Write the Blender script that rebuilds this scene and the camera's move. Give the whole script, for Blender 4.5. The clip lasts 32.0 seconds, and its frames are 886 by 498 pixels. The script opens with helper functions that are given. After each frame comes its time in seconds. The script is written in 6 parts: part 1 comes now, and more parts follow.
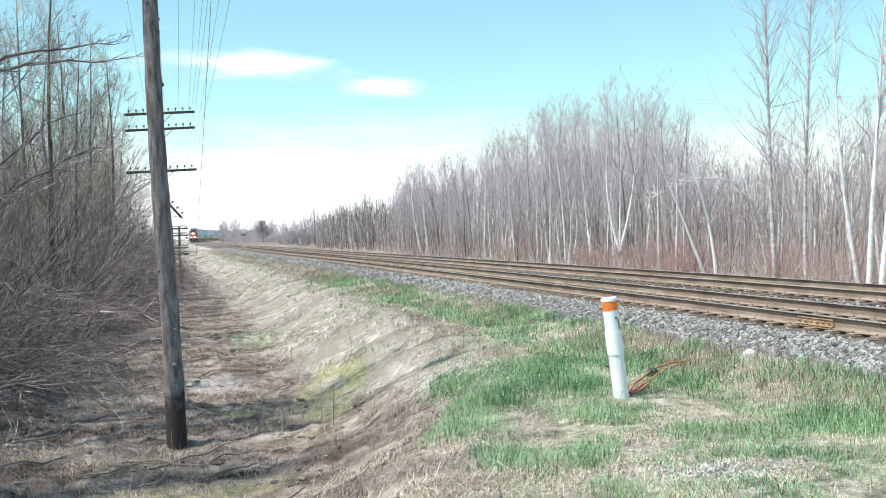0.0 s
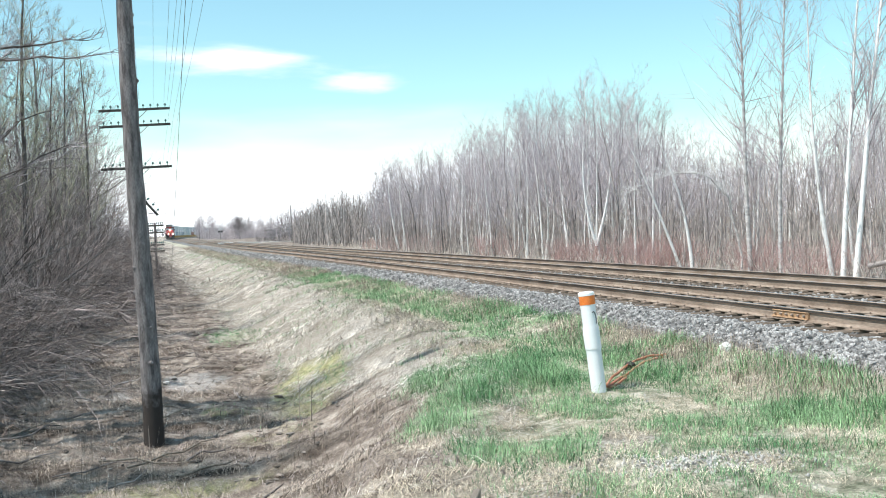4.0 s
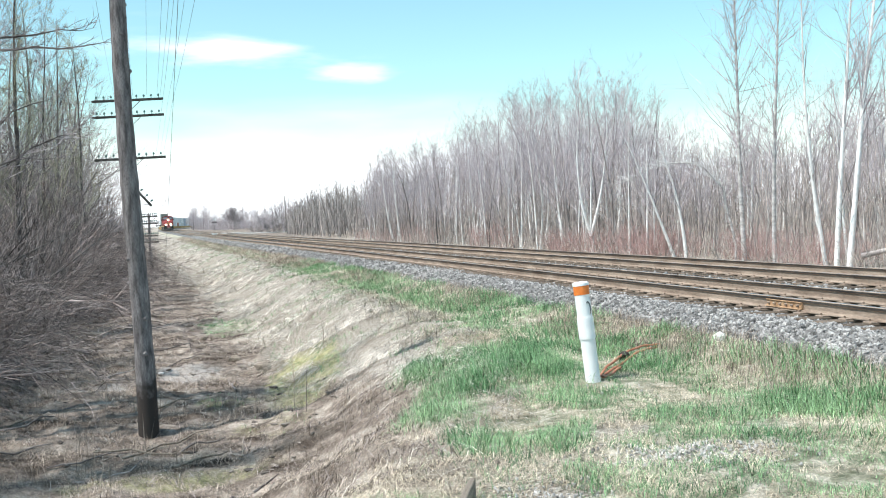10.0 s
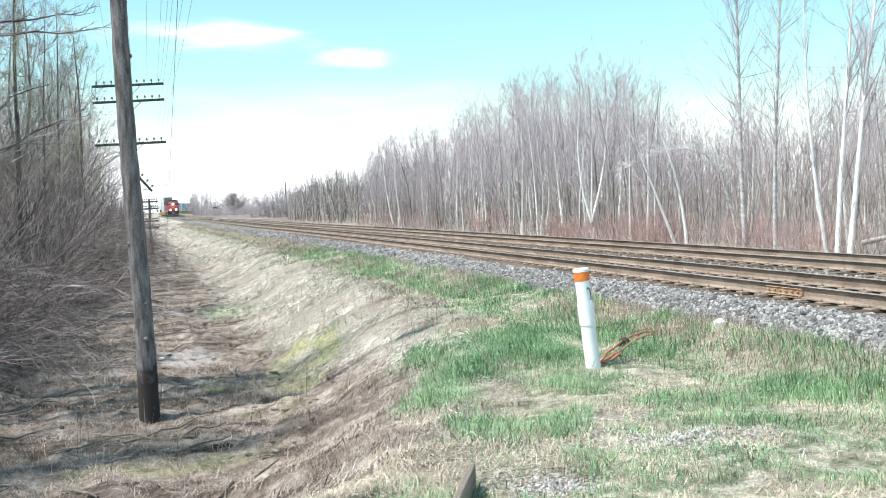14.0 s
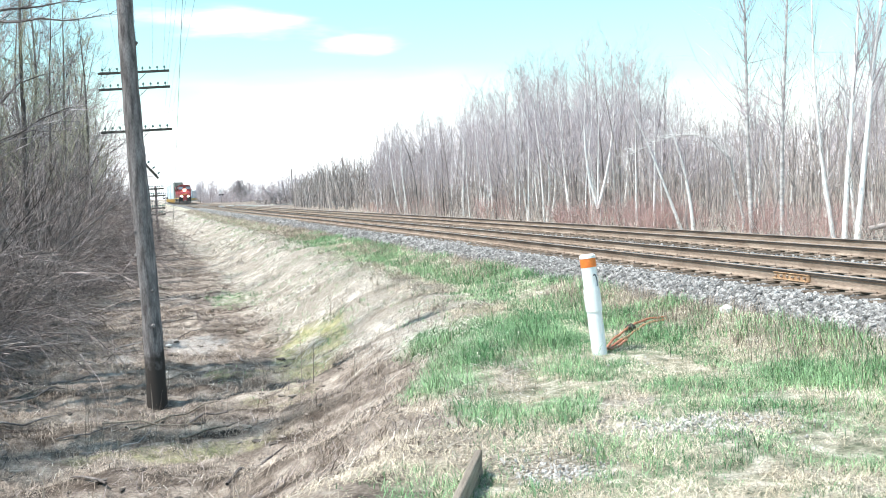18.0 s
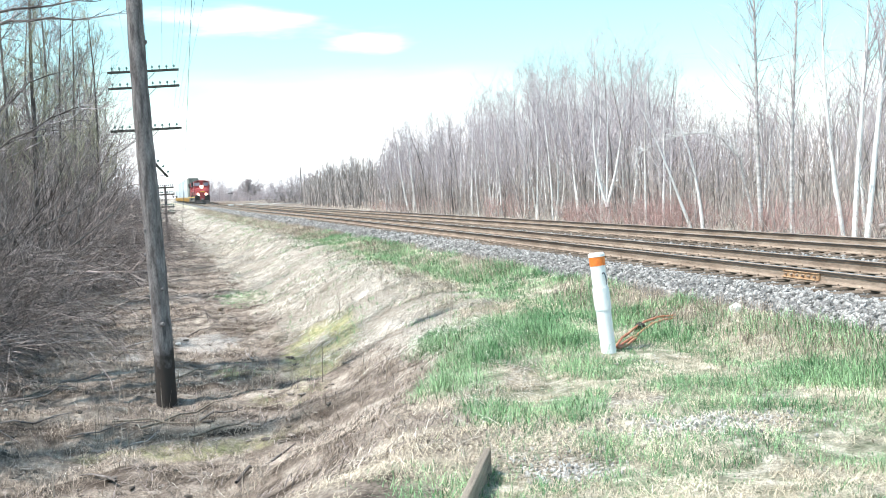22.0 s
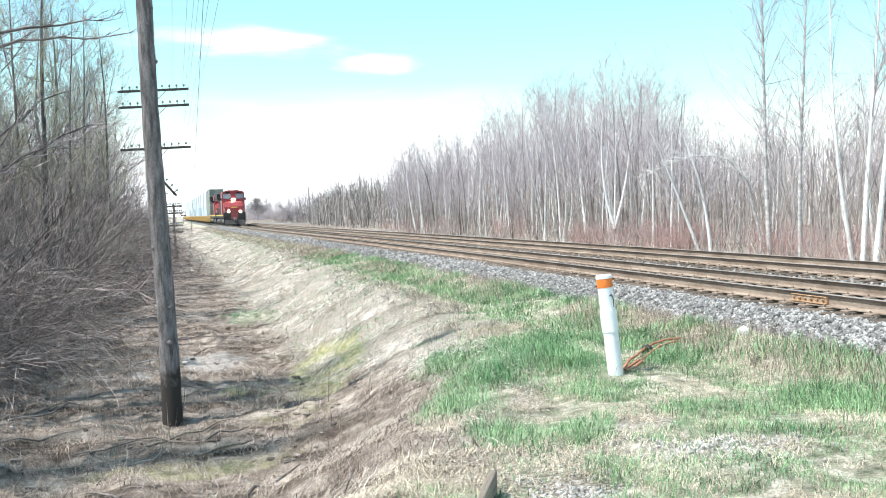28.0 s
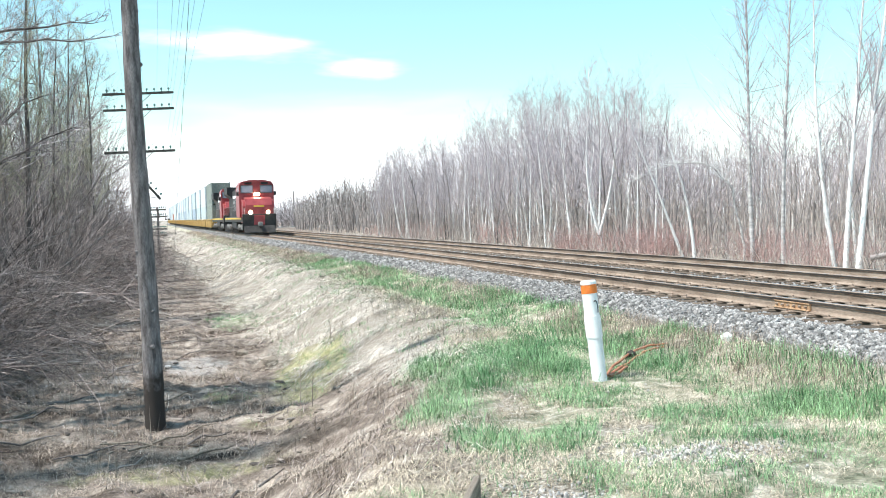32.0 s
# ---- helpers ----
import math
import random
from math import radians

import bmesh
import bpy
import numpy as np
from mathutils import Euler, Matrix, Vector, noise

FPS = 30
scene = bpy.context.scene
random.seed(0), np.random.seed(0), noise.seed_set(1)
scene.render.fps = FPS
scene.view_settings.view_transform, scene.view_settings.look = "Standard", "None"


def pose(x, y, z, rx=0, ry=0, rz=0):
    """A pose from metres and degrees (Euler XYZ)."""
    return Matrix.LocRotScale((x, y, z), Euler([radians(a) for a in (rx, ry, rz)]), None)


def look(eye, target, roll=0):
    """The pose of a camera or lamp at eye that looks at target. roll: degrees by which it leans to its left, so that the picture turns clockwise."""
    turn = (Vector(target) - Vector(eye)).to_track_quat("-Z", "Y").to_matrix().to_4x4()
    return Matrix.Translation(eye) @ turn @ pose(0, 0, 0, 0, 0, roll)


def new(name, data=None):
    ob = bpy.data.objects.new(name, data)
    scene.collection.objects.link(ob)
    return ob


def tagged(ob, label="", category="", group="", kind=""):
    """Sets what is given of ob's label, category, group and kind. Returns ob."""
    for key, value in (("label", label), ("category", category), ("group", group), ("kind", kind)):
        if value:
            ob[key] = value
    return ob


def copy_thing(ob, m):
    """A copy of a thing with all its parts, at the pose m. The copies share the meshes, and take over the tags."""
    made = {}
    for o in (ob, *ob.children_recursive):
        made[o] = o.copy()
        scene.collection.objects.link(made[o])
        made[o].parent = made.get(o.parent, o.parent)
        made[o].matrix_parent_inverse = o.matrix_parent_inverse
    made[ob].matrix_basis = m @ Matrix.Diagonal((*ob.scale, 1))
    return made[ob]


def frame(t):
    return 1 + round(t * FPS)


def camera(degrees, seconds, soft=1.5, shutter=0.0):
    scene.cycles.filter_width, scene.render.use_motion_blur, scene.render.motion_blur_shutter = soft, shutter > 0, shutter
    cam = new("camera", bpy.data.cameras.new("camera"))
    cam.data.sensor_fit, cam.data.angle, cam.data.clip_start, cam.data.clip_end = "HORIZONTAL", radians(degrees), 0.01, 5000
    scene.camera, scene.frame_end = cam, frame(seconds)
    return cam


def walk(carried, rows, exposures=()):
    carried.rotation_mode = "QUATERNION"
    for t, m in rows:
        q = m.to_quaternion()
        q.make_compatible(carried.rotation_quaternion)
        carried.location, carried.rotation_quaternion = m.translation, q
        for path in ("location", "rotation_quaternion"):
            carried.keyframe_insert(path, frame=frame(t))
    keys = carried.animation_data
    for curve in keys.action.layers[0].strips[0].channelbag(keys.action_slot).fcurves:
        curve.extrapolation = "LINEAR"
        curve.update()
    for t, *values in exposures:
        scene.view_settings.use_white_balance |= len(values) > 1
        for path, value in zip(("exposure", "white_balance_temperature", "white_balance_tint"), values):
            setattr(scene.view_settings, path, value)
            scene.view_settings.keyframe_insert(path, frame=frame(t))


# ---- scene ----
# World: rail heads at z = 0, y runs along the near track away from the eye, x to its right.
EYE = 1.43
cam = camera(45.0, 32.0, soft=1.0)
ROWS = [
    (0.0, -13.741, -0.961, -1.740),
    (0.5, -13.899, -0.926, -1.606),
    (1.0, -14.171, -0.923, -1.554),
    (1.5, -14.471, -1.005, -1.506),
    (2.0, -14.540, -1.179, -1.754),
    (2.5, -14.438, -1.226, -1.975),
    (3.0, -14.541, -1.129, -2.022),
    (3.5, -14.766, -1.163, -1.986),
    (5.5, -15.384, -1.493, -2.362),
    (6.0, -15.462, -1.574, -2.400),
    (6.5, -15.482, -1.760, -2.573),
    (7.0, -15.552, -1.808, -2.458),
    (7.5, -15.336, -1.799, -2.261),
    (8.0, -15.298, -1.554, -2.251),
    (8.5, -15.128, -1.671, -2.150),
    (9.0, -15.230, -1.755, -2.078),
    (9.5, -15.406, -1.740, -1.997),
    (10.0, -15.260, -1.767, -2.150),
    (10.5, -15.269, -1.811, -2.114),
    (11.0, -15.146, -1.922, -2.052),
    (11.5, -15.121, -1.906, -2.027),
    (12.0, -15.332, -2.166, -2.000),
    (12.5, -15.560, -2.156, -1.779),
    (13.0, -15.498, -2.125, -1.647),
    (13.5, -15.393, -2.338, -1.901),
    (15.5, -14.913, -2.815, -2.115),
    (16.0, -14.732, -3.018, -2.232),
    (16.5, -14.762, -3.081, -2.091),
    (17.0, -14.911, -3.100, -2.106),
    (17.5, -14.950, -3.009, -2.321),
    (18.0, -14.898, -3.227, -2.138),
    (18.5, -14.786, -3.580, -2.178),
    (19.0, -14.715, -3.633, -2.247),
    (19.5, -14.545, -3.279, -2.053),
    (20.0, -14.456, -2.676, -2.043),
    (20.5, -14.462, -3.074, -2.142),
    (21.0, -14.453, -3.174, -2.345),
    (21.5, -14.438, -3.276, -2.329),
    (22.0, -14.425, -3.290, -2.190),
    (22.5, -14.403, -3.081, -2.331),
    (23.0, -14.488, -3.044, -2.415),
    (23.5, -14.390, -3.026, -2.168),
    (24.0, -14.472, -2.503, -2.079),
    (24.5, -14.470, -2.496, -2.129),
    (25.0, -14.556, -2.432, -2.170),
    (25.5, -14.379, -2.315, -1.941),
    (27.5, -14.167, -2.319, -1.790),
    (28.0, -14.007, -2.173, -1.768),
    (28.5, -14.024, -2.177, -1.621),
    (29.0, -14.227, -2.181, -1.549),
    (29.5, -14.658, -2.182, -1.505),
    (30.0, -14.638, -2.236, -1.612),
    (30.5, -14.919, -2.388, -1.675),
    (31.0, -14.916, -2.460, -1.630),
    (31.5, -14.869, -2.224, -1.505),
    (32.0, -14.811, -1.922, -1.450),
]
EXPOSURES = [(0.0, 0.17), (13.0, 0.28), (16.0, 0.45), (19.0, 0.56), (23.0, 0.56), (25.0, 0.51), (28.0, 0.49), (32.0, 0.43)]
walk(cam, [(t, pose(0, 0, EYE, 90 + pitch, -lean, yaw)) for t, yaw, pitch, lean in ROWS], EXPOSURES)

# ---- world and sun ----
SUN_FROM = Vector((-0.90, -0.12, 1.55)).normalized()


def make_world():
    w = bpy.data.worlds.new("sky")
    scene.world = w
    w.use_nodes = True
    nt = w.node_tree
    nt.nodes.clear()
    N, L = nt.nodes.new, nt.links.new
    out, bg = N("ShaderNodeOutputWorld"), N("ShaderNodeBackground")
    sky = N("ShaderNodeTexSky")
    sky.sky_type, sky.sun_disc = "NISHITA", False
    sky.sun_elevation = math.asin(SUN_FROM.z)
    sky.sun_rotation = math.atan2(SUN_FROM.x, SUN_FROM.y)
    sky.air_density, sky.dust_density, sky.ozone_density = 1.0, 0.6, 1.0
    co = N("ShaderNodeTexCoord")

    def mapped(loc, scale):
        mp = N("ShaderNodeMapping")
        mp.vector_type = "POINT"
        mp.inputs["Location"].default_value, mp.inputs["Scale"].default_value = loc, scale
        L(co.outputs["Generated"], mp.inputs[0])
        return mp.outputs[0]

    def noi(vec, scale, detail):
        n = N("ShaderNodeTexNoise")
        n.inputs["Scale"].default_value, n.inputs["Detail"].default_value = scale, detail
        L(vec, n.inputs["Vector"])
        return n.outputs[0]

    def maths(op, a, c):
        m = N("ShaderNodeMath")
        m.operation = op
        for s, v in zip(m.inputs, (a, c)):
            if isinstance(v, float):
                s.default_value = v
            else:
                L(v, s)
        return m.outputs[0]

    def between(v, lo, hi):
        r = N("ShaderNodeMapRange")
        r.interpolation_type = "SMOOTHSTEP"
        r.inputs["From Min"].default_value, r.inputs["From Max"].default_value = lo, hi
        L(v, r.inputs["Value"])
        return r.outputs[0]

    wisp = noi(mapped((0, 0, 0), (1.0, 1.0, 5.0)), 9.0, 6.0)
    soft = noi(mapped((0.7, 0, 0.2), (1.0, 1.0, 5.0)), 4.0, 5.0)
    # a bank of white cloud low over the horizon, with a ragged upper rim
    sep = N("ShaderNodeSeparateXYZ")
    L(co.outputs["Generated"], sep.inputs[0])
    rim = maths("MULTIPLY_ADD", soft, -0.10)
    rim.node.inputs[2].default_value = 0.0
    L(sep.outputs["Z"], rim.node.inputs[2])
    bank = between(rim, 0.072, -0.022)
    cover = maths("MULTIPLY", between(soft, 0.56, 0.80), 0.55)
    cover = maths("MAXIMUM", bank, cover)
    # two long flat clouds above it
    for (cx, cz), (hx, hz), tilt in CLOUDS:
        v = mapped((-cx / hx, 0, -cz / hz), (1 / hx, 0.0, 1 / hz))
        ln = N("ShaderNodeVectorMath")
        ln.operation = "LENGTH"
        L(v, ln.inputs[0])
        d = maths("MULTIPLY_ADD", wisp, 2.6)
        d.node.inputs[2].default_value = 0.0
        L(ln.outputs["Value"], d.node.inputs[2])
        cover = maths("MAXIMUM", cover, between(d, 2.45, 1.25))
    mix = N("ShaderNodeMix")
    mix.data_type = "RGBA"
    L(cover, mix.inputs[0])
    tint = N("ShaderNodeMix")
    tint.data_type, tint.blend_type = "RGBA", "MULTIPLY"
    tint.inputs[0].default_value = 1.0
    L(sky.outputs[0], tint.inputs[6])
    tint.inputs[7].default_value = SKY_TINT
    L(tint.outputs[2], mix.inputs[6])
    mix.inputs[7].default_value = CLOUD
    L(mix.outputs[2], bg.inputs["Color"])
    bg.inputs["Strength"].default_value = 0.15
    L(bg.outputs[0], out.inputs["Surface"])


CLOUDS = [((0.085, 0.158), (0.11, 0.015), 0), ((0.20, 0.134), (0.045, 0.010), 0)]
SKY_TINT = (1.0, 1.28, 1.12, 1)
CLOUD = (8.0, 8.3, 8.5, 1)
make_world()
sun = new("sun", bpy.data.lights.new("sun", "SUN"))
sun.data.energy, sun.data.angle, sun.data.color = 5.0, radians(0.6), (1.0, 0.965, 0.935)
sun.matrix_world = look(SUN_FROM * 60, (0, 0, 0))


# ---- materials ----
def material(name, c1, c2, scale=4.0, rough=0.8, bump=0.3, metal=0.0, fine=60.0, c3=None, stretch=(1, 1, 1), per_thing=0.0, spec=0.3, grain=0.28):
    """Two colours mixed by coarse noise, fine grain over it, and relief."""
    m = bpy.data.materials.new(name)
    m.use_nodes = True
    nt = m.node_tree
    N, L = nt.nodes.new, nt.links.new
    b = nt.nodes["Principled BSDF"]
    b.inputs["Roughness"].default_value, b.inputs["Metallic"].default_value = rough, metal
    b.inputs["Specular IOR Level"].default_value = spec
    co = N("ShaderNodeTexCoord")
    mp = N("ShaderNodeMapping")
    mp.inputs["Scale"].default_value = stretch
    L(co.outputs["Object"], mp.inputs[0])
    n1, n2 = N("ShaderNodeTexNoise"), N("ShaderNodeTexNoise")
    n1.inputs["Scale"].default_value, n1.inputs["Detail"].default_value = scale, 4
    n2.inputs["Scale"].default_value, n2.inputs["Detail"].default_value = fine, 3
    L(mp.outputs[0], n1.inputs["Vector"])
    L(mp.outputs[0], n2.inputs["Vector"])
    r = N("ShaderNodeValToRGB")
    r.color_ramp.elements[0].position, r.color_ramp.elements[1].position = 0.35, 0.65
    r.color_ramp.elements[0].color, r.color_ramp.elements[1].color = (*c1, 1), (*c2, 1)
    if c3:
        e = r.color_ramp.elements.new(0.52)
        e.color = (*c3, 1)
    L(n1.outputs[0], r.inputs[0])
    mr = N("ShaderNodeMapRange")
    mr.inputs["From Min"].default_value, mr.inputs["From Max"].default_value = 0.25, 0.75
    mr.inputs["To Min"].default_value, mr.inputs["To Max"].default_value = 1 - grain, 1 + grain
    L(n2.outputs[0], mr.inputs["Value"])
    mu = N("ShaderNodeMix")
    mu.data_type, mu.blend_type = "RGBA", "MULTIPLY"
    mu.inputs[0].default_value = 1.0
    L(r.outputs[0], mu.inputs[6])
    L(mr.outputs[0], mu.inputs[7])
    last = mu.outputs[2]
    if per_thing:
        info = N("ShaderNodeObjectInfo")
        geo = N("ShaderNodeNewGeometry")
        add = N("ShaderNodeMath")
        L(info.outputs["Random"], add.inputs[0])
        L(geo.outputs["Random Per Island"], add.inputs[1])
        fr = N("ShaderNodeMath")
        fr.operation = "FRACT"
        L(add.outputs[0], fr.inputs[0])
        pr = N("ShaderNodeMapRange")
        pr.inputs["To Min"].default_value, pr.inputs["To Max"].default_value = 1 - per_thing, 1 + per_thing
        L(fr.outputs[0], pr.inputs["Value"])
        m3 = N("ShaderNodeMix")
        m3.data_type, m3.blend_type = "RGBA", "MULTIPLY"
        m3.inputs[0].default_value = 1.0
        L(last, m3.inputs[6])
        L(pr.outputs[0], m3.inputs[7])
        last = m3.outputs[2]
    L(last, b.inputs["Base Color"])
    if bump:
        bp = N("ShaderNodeBump")
        bp.inputs["Strength"].default_value, bp.inputs["Distance"].default_value = bump, 0.02
        L(n2.outputs[0], bp.inputs["Height"])
        L(bp.outputs[0], b.inputs["Normal"])
    return m


def glow(name, colour, strength):
    m = bpy.data.materials.new(name)
    m.use_nodes = True
    b = m.node_tree.nodes["Principled BSDF"]
    b.inputs["Emission Color"].default_value, b.inputs["Emission Strength"].default_value = (*colour, 1), strength
    return m


def ground_material():
    """Bare brown litter, straw and green turf, mixed by the zones of the ground."""
    m = bpy.data.materials.new("ground_cover")
    m.use_nodes = True
    nt = m.node_tree
    N, L = nt.nodes.new, nt.links.new
    b = nt.nodes["Principled BSDF"]
    b.inputs["Roughness"].default_value, b.inputs["Specular IOR Level"].default_value = 0.95, 0.1
    co = N("ShaderNodeTexCoord")

    def noi(scale, detail=4, vec=None, rough=0.55):
        n = N("ShaderNodeTexNoise")
        n.inputs["Scale"].default_value, n.inputs["Detail"].default_value = scale, detail
        n.inputs["Roughness"].default_value = rough
        L(vec or co.outputs["Object"], n.inputs["Vector"])
        return n.outputs[0]

    def ramp(value, *stops):
        r = N("ShaderNodeValToRGB")
        els = r.color_ramp.elements
        while len(els) < len(stops):
            els.new(0.5)
        for e, (p, c) in zip(els, stops):
            e.position, e.color = p, (*c, 1)
        L(value, r.inputs[0])
        return r.outputs[0]

    def mixed(fac, a, c, mode="MIX"):
        x = N("ShaderNodeMix")
        x.data_type, x.blend_type = "RGBA", mode
        if isinstance(fac, float):
            x.inputs[0].default_value = fac
        else:
            L(fac, x.inputs[0])
        L(a, x.inputs[6])
        L(c, x.inputs[7])
        return x.outputs[2]

    mp = N("ShaderNodeMapping")
    mp.inputs["Scale"].default_value, mp.inputs["Rotation"].default_value = (20.0, 44.0, 20.0), (0, 0, -0.45)
    L(co.outputs["Object"], mp.inputs[0])
    soil = ramp(noi(2.2, 8, None, 0.68), (0.33, (0.075, 0.061, 0.051)), (0.5, (0.27, 0.224, 0.188)), (0.64, (0.48, 0.42, 0.36)))
    # streaks along x: dark soil, deepened to stand in for tree shadows
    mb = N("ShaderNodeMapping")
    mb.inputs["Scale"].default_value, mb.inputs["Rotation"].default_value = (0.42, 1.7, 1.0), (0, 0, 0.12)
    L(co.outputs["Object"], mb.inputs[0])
    streaked = ramp(noi(1.0, 7, mb.outputs[0], 0.62), (0.40, (0.40, 0.375, 0.36)), (0.49, (0.98, 0.96, 0.94)), (0.60, (1.16, 1.15, 1.13)))
    soil = mixed(1.0, soil, streaked, "MULTIPLY")
    straw = ramp(noi(1.0, 6, mp.outputs[0]), (0.30, (0.10, 0.082, 0.062)), (0.50, (0.36, 0.315, 0.26)), (0.72, (0.74, 0.69, 0.61)))
    turf = ramp(noi(5.0, 6), (0.3, (0.15, 0.165, 0.105)), (0.5, (0.39, 0.37, 0.275)), (0.66, (0.72, 0.655, 0.55)))

    def zone(name, wob, lo, hi):
        a = N("ShaderNodeAttribute")
        a.attribute_name = name
        ad = N("ShaderNodeMath")
        ad.operation = "MULTIPLY_ADD"
        L(noi(wob, 5, None, 0.65), ad.inputs[0])
        ad.inputs[1].default_value = 1.6
        L(a.outputs["Fac"], ad.inputs[2])
        mr = N("ShaderNodeMapRange")
        mr.inputs["From Min"].default_value, mr.inputs["From Max"].default_value = lo, hi
        L(ad.outputs[0], mr.inputs["Value"])
        return mr.outputs[0]

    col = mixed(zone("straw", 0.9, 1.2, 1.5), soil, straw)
    moss = ramp(noi(6.0, 6), (0.3, (0.19, 0.205, 0.09)), (0.5, (0.42, 0.40, 0.215)), (0.70, (0.60, 0.54, 0.37)))
    pale = ramp(noi(7.0, 6), (0.3, (0.33, 0.29, 0.255)), (0.6, (0.52, 0.475, 0.43)))
    col = mixed(zone("bare", 2.0, 1.2, 1.6), col, pale)
    col = mixed(zone("moss", 2.4, 1.25, 1.85), col, moss)
    col = mixed(zone("turf", 1.3, 1.2, 1.45), col, turf)
    mr = N("ShaderNodeMapRange")
    mr.inputs["From Min"].default_value, mr.inputs["From Max"].default_value = 0.25, 0.75
    mr.inputs["To Min"].default_value, mr.inputs["To Max"].default_value = 0.42, 1.58
    fine = noi(34.0, 4, None, 0.7)
    L(fine, mr.inputs["Value"])
    col = mixed(1.0, col, mr.outputs[0], "MULTIPLY")
    L(col, b.inputs["Base Color"])
    bp = N("ShaderNodeBump")
    bp.inputs["Strength"].default_value, bp.inputs["Distance"].default_value = 0.9, 0.05
    L(fine, bp.inputs["Height"])
    L(bp.outputs[0], b.inputs["Normal"])
    return m


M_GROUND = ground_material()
M_BALLAST = material("ballast_bed", (0.09, 0.088, 0.085), (0.24, 0.23, 0.22), 22, 0.9, 0.8, fine=90)
M_STONE = material("crushed_stone", (0.18, 0.172, 0.163), (0.38, 0.365, 0.345), 5, 0.85, 0.3, per_thing=0.58)
M_GRAVEL = material("pale_dusty_gravel", (0.34, 0.325, 0.305), (0.62, 0.595, 0.56), 5, 0.9, 0.3, per_thing=0.4)
M_PALE_STONE = material("pale_stone", (0.64, 0.61, 0.575), (0.80, 0.77, 0.73), 5, 0.85, 0.3)
M_RUST = material("rusty_rail_steel", (0.22, 0.165, 0.125), (0.36, 0.285, 0.225), 6, 0.75, 0.15, 0.0, stretch=(1, 0.2, 1))
# dark steel for the head sides: the line of shade there, put in as colour
M_RAIL_SHADE = material("shaded_rail_head_side", (0.035, 0.031, 0.029), (0.085, 0.075, 0.068), 6, 0.5, 0.1, 0.2, stretch=(1, 0.2, 1))
M_RUST_PALE = material("fresh_orange_rust", (0.34, 0.20, 0.11), (0.50, 0.33, 0.20), 8, 0.8, 0.2)
M_POLISHED = material("polished_rail_head", (0.34, 0.34, 0.345), (0.48, 0.48, 0.48), 3, 0.3, 0.03, 0.85)
M_TIE = material("weathered_timber_tie", (0.10, 0.075, 0.055), (0.22, 0.17, 0.13), 3, 0.9, 0.4, stretch=(0.3, 4, 4), per_thing=0.3)
M_POLE = material("grey_weathered_pole", (0.10, 0.089, 0.087), (0.27, 0.248, 0.242), 4, 0.9, 0.6, fine=34, stretch=(4, 4, 0.7), grain=0.42)


def pole_material():
    """Grey weathered wood, dark with creosote up to a ragged line above the foot."""
    m = M_POLE.copy()
    m.name = "pole_wood_with_dark_foot"
    nt = m.node_tree
    N, L = nt.nodes.new, nt.links.new
    b = nt.nodes["Principled BSDF"]
    old = b.inputs["Base Color"].links[0].from_socket
    co = N("ShaderNodeTexCoord")
    sep = N("ShaderNodeSeparateXYZ")
    L(co.outputs["Object"], sep.inputs[0])
    noi = N("ShaderNodeTexNoise")
    noi.inputs["Scale"].default_value, noi.inputs["Detail"].default_value = 5.0, 6
    L(co.outputs["Object"], noi.inputs["Vector"])
    ad = N("ShaderNodeMath")
    ad.operation = "MULTIPLY_ADD"
    L(noi.outputs[0], ad.inputs[0])
    ad.inputs[1].default_value = 1.5
    L(sep.outputs["Z"], ad.inputs[2])
    mr = N("ShaderNodeMapRange")
    mr.inputs["From Min"].default_value, mr.inputs["From Max"].default_value = 1.85, 1.45
    L(ad.outputs[0], mr.inputs["Value"])
    mix = N("ShaderNodeMix")
    mix.data_type = "RGBA"
    L(mr.outputs[0], mix.inputs[0])
    L(old, mix.inputs[6])
    mix.inputs[7].default_value = (0.05, 0.042, 0.037, 1)
    L(mix.outputs[2], b.inputs["Base Color"])
    return m


M_POLE_FOOT = pole_material()
M_CREOSOTE = material("dark_creosote_wood", (0.035, 0.028, 0.024), (0.09, 0.075, 0.06), 6, 0.85, 0.4, stretch=(4, 4, 0.5))
M_ARM = material("dark_arm_timber", (0.05, 0.05, 0.045), (0.11, 0.105, 0.09), 5, 0.85, 0.3)
M_GLASS_PIN = material("green_glass_insulator", (0.05, 0.13, 0.12), (0.10, 0.2, 0.18), 5, 0.2, 0.0, spec=0.5)
M_WIRE = material("weathered_copper_wire", (0.11, 0.13, 0.13), (0.17, 0.19, 0.19), 4, 0.6, 0.0, 0.4)
M_PVC = material("white_plastic_pipe", (0.84, 0.84, 0.835), (0.90, 0.90, 0.89), 3, 0.4, 0.03, spec=0.5, grain=0.03)
M_ORANGE = material("orange_reflective_band", (0.80, 0.20, 0.04), (0.88, 0.27, 0.06), 8, 0.45, 0.05, grain=0.08)
M_CABLE = material("orange_cable_duct", (0.40, 0.14, 0.07), (0.55, 0.25, 0.15), 8, 0.6, 0.1)
M_MARK = material("grey_ink", (0.12, 0.12, 0.13), (0.18, 0.18, 0.19), 8, 0.7, 0.0)
M_BIRCH = material("white_birch_bark", (0.70, 0.68, 0.65), (0.86, 0.84, 0.81), 2.2, 0.8, 0.2, c3=(0.80, 0.78, 0.74), stretch=(0.6, 0.6, 3.0), per_thing=0.12)
M_BARK = material("grey_brown_bark", (0.165, 0.138, 0.126), (0.40, 0.357, 0.33), 3, 0.9, 0.4, per_thing=0.62)
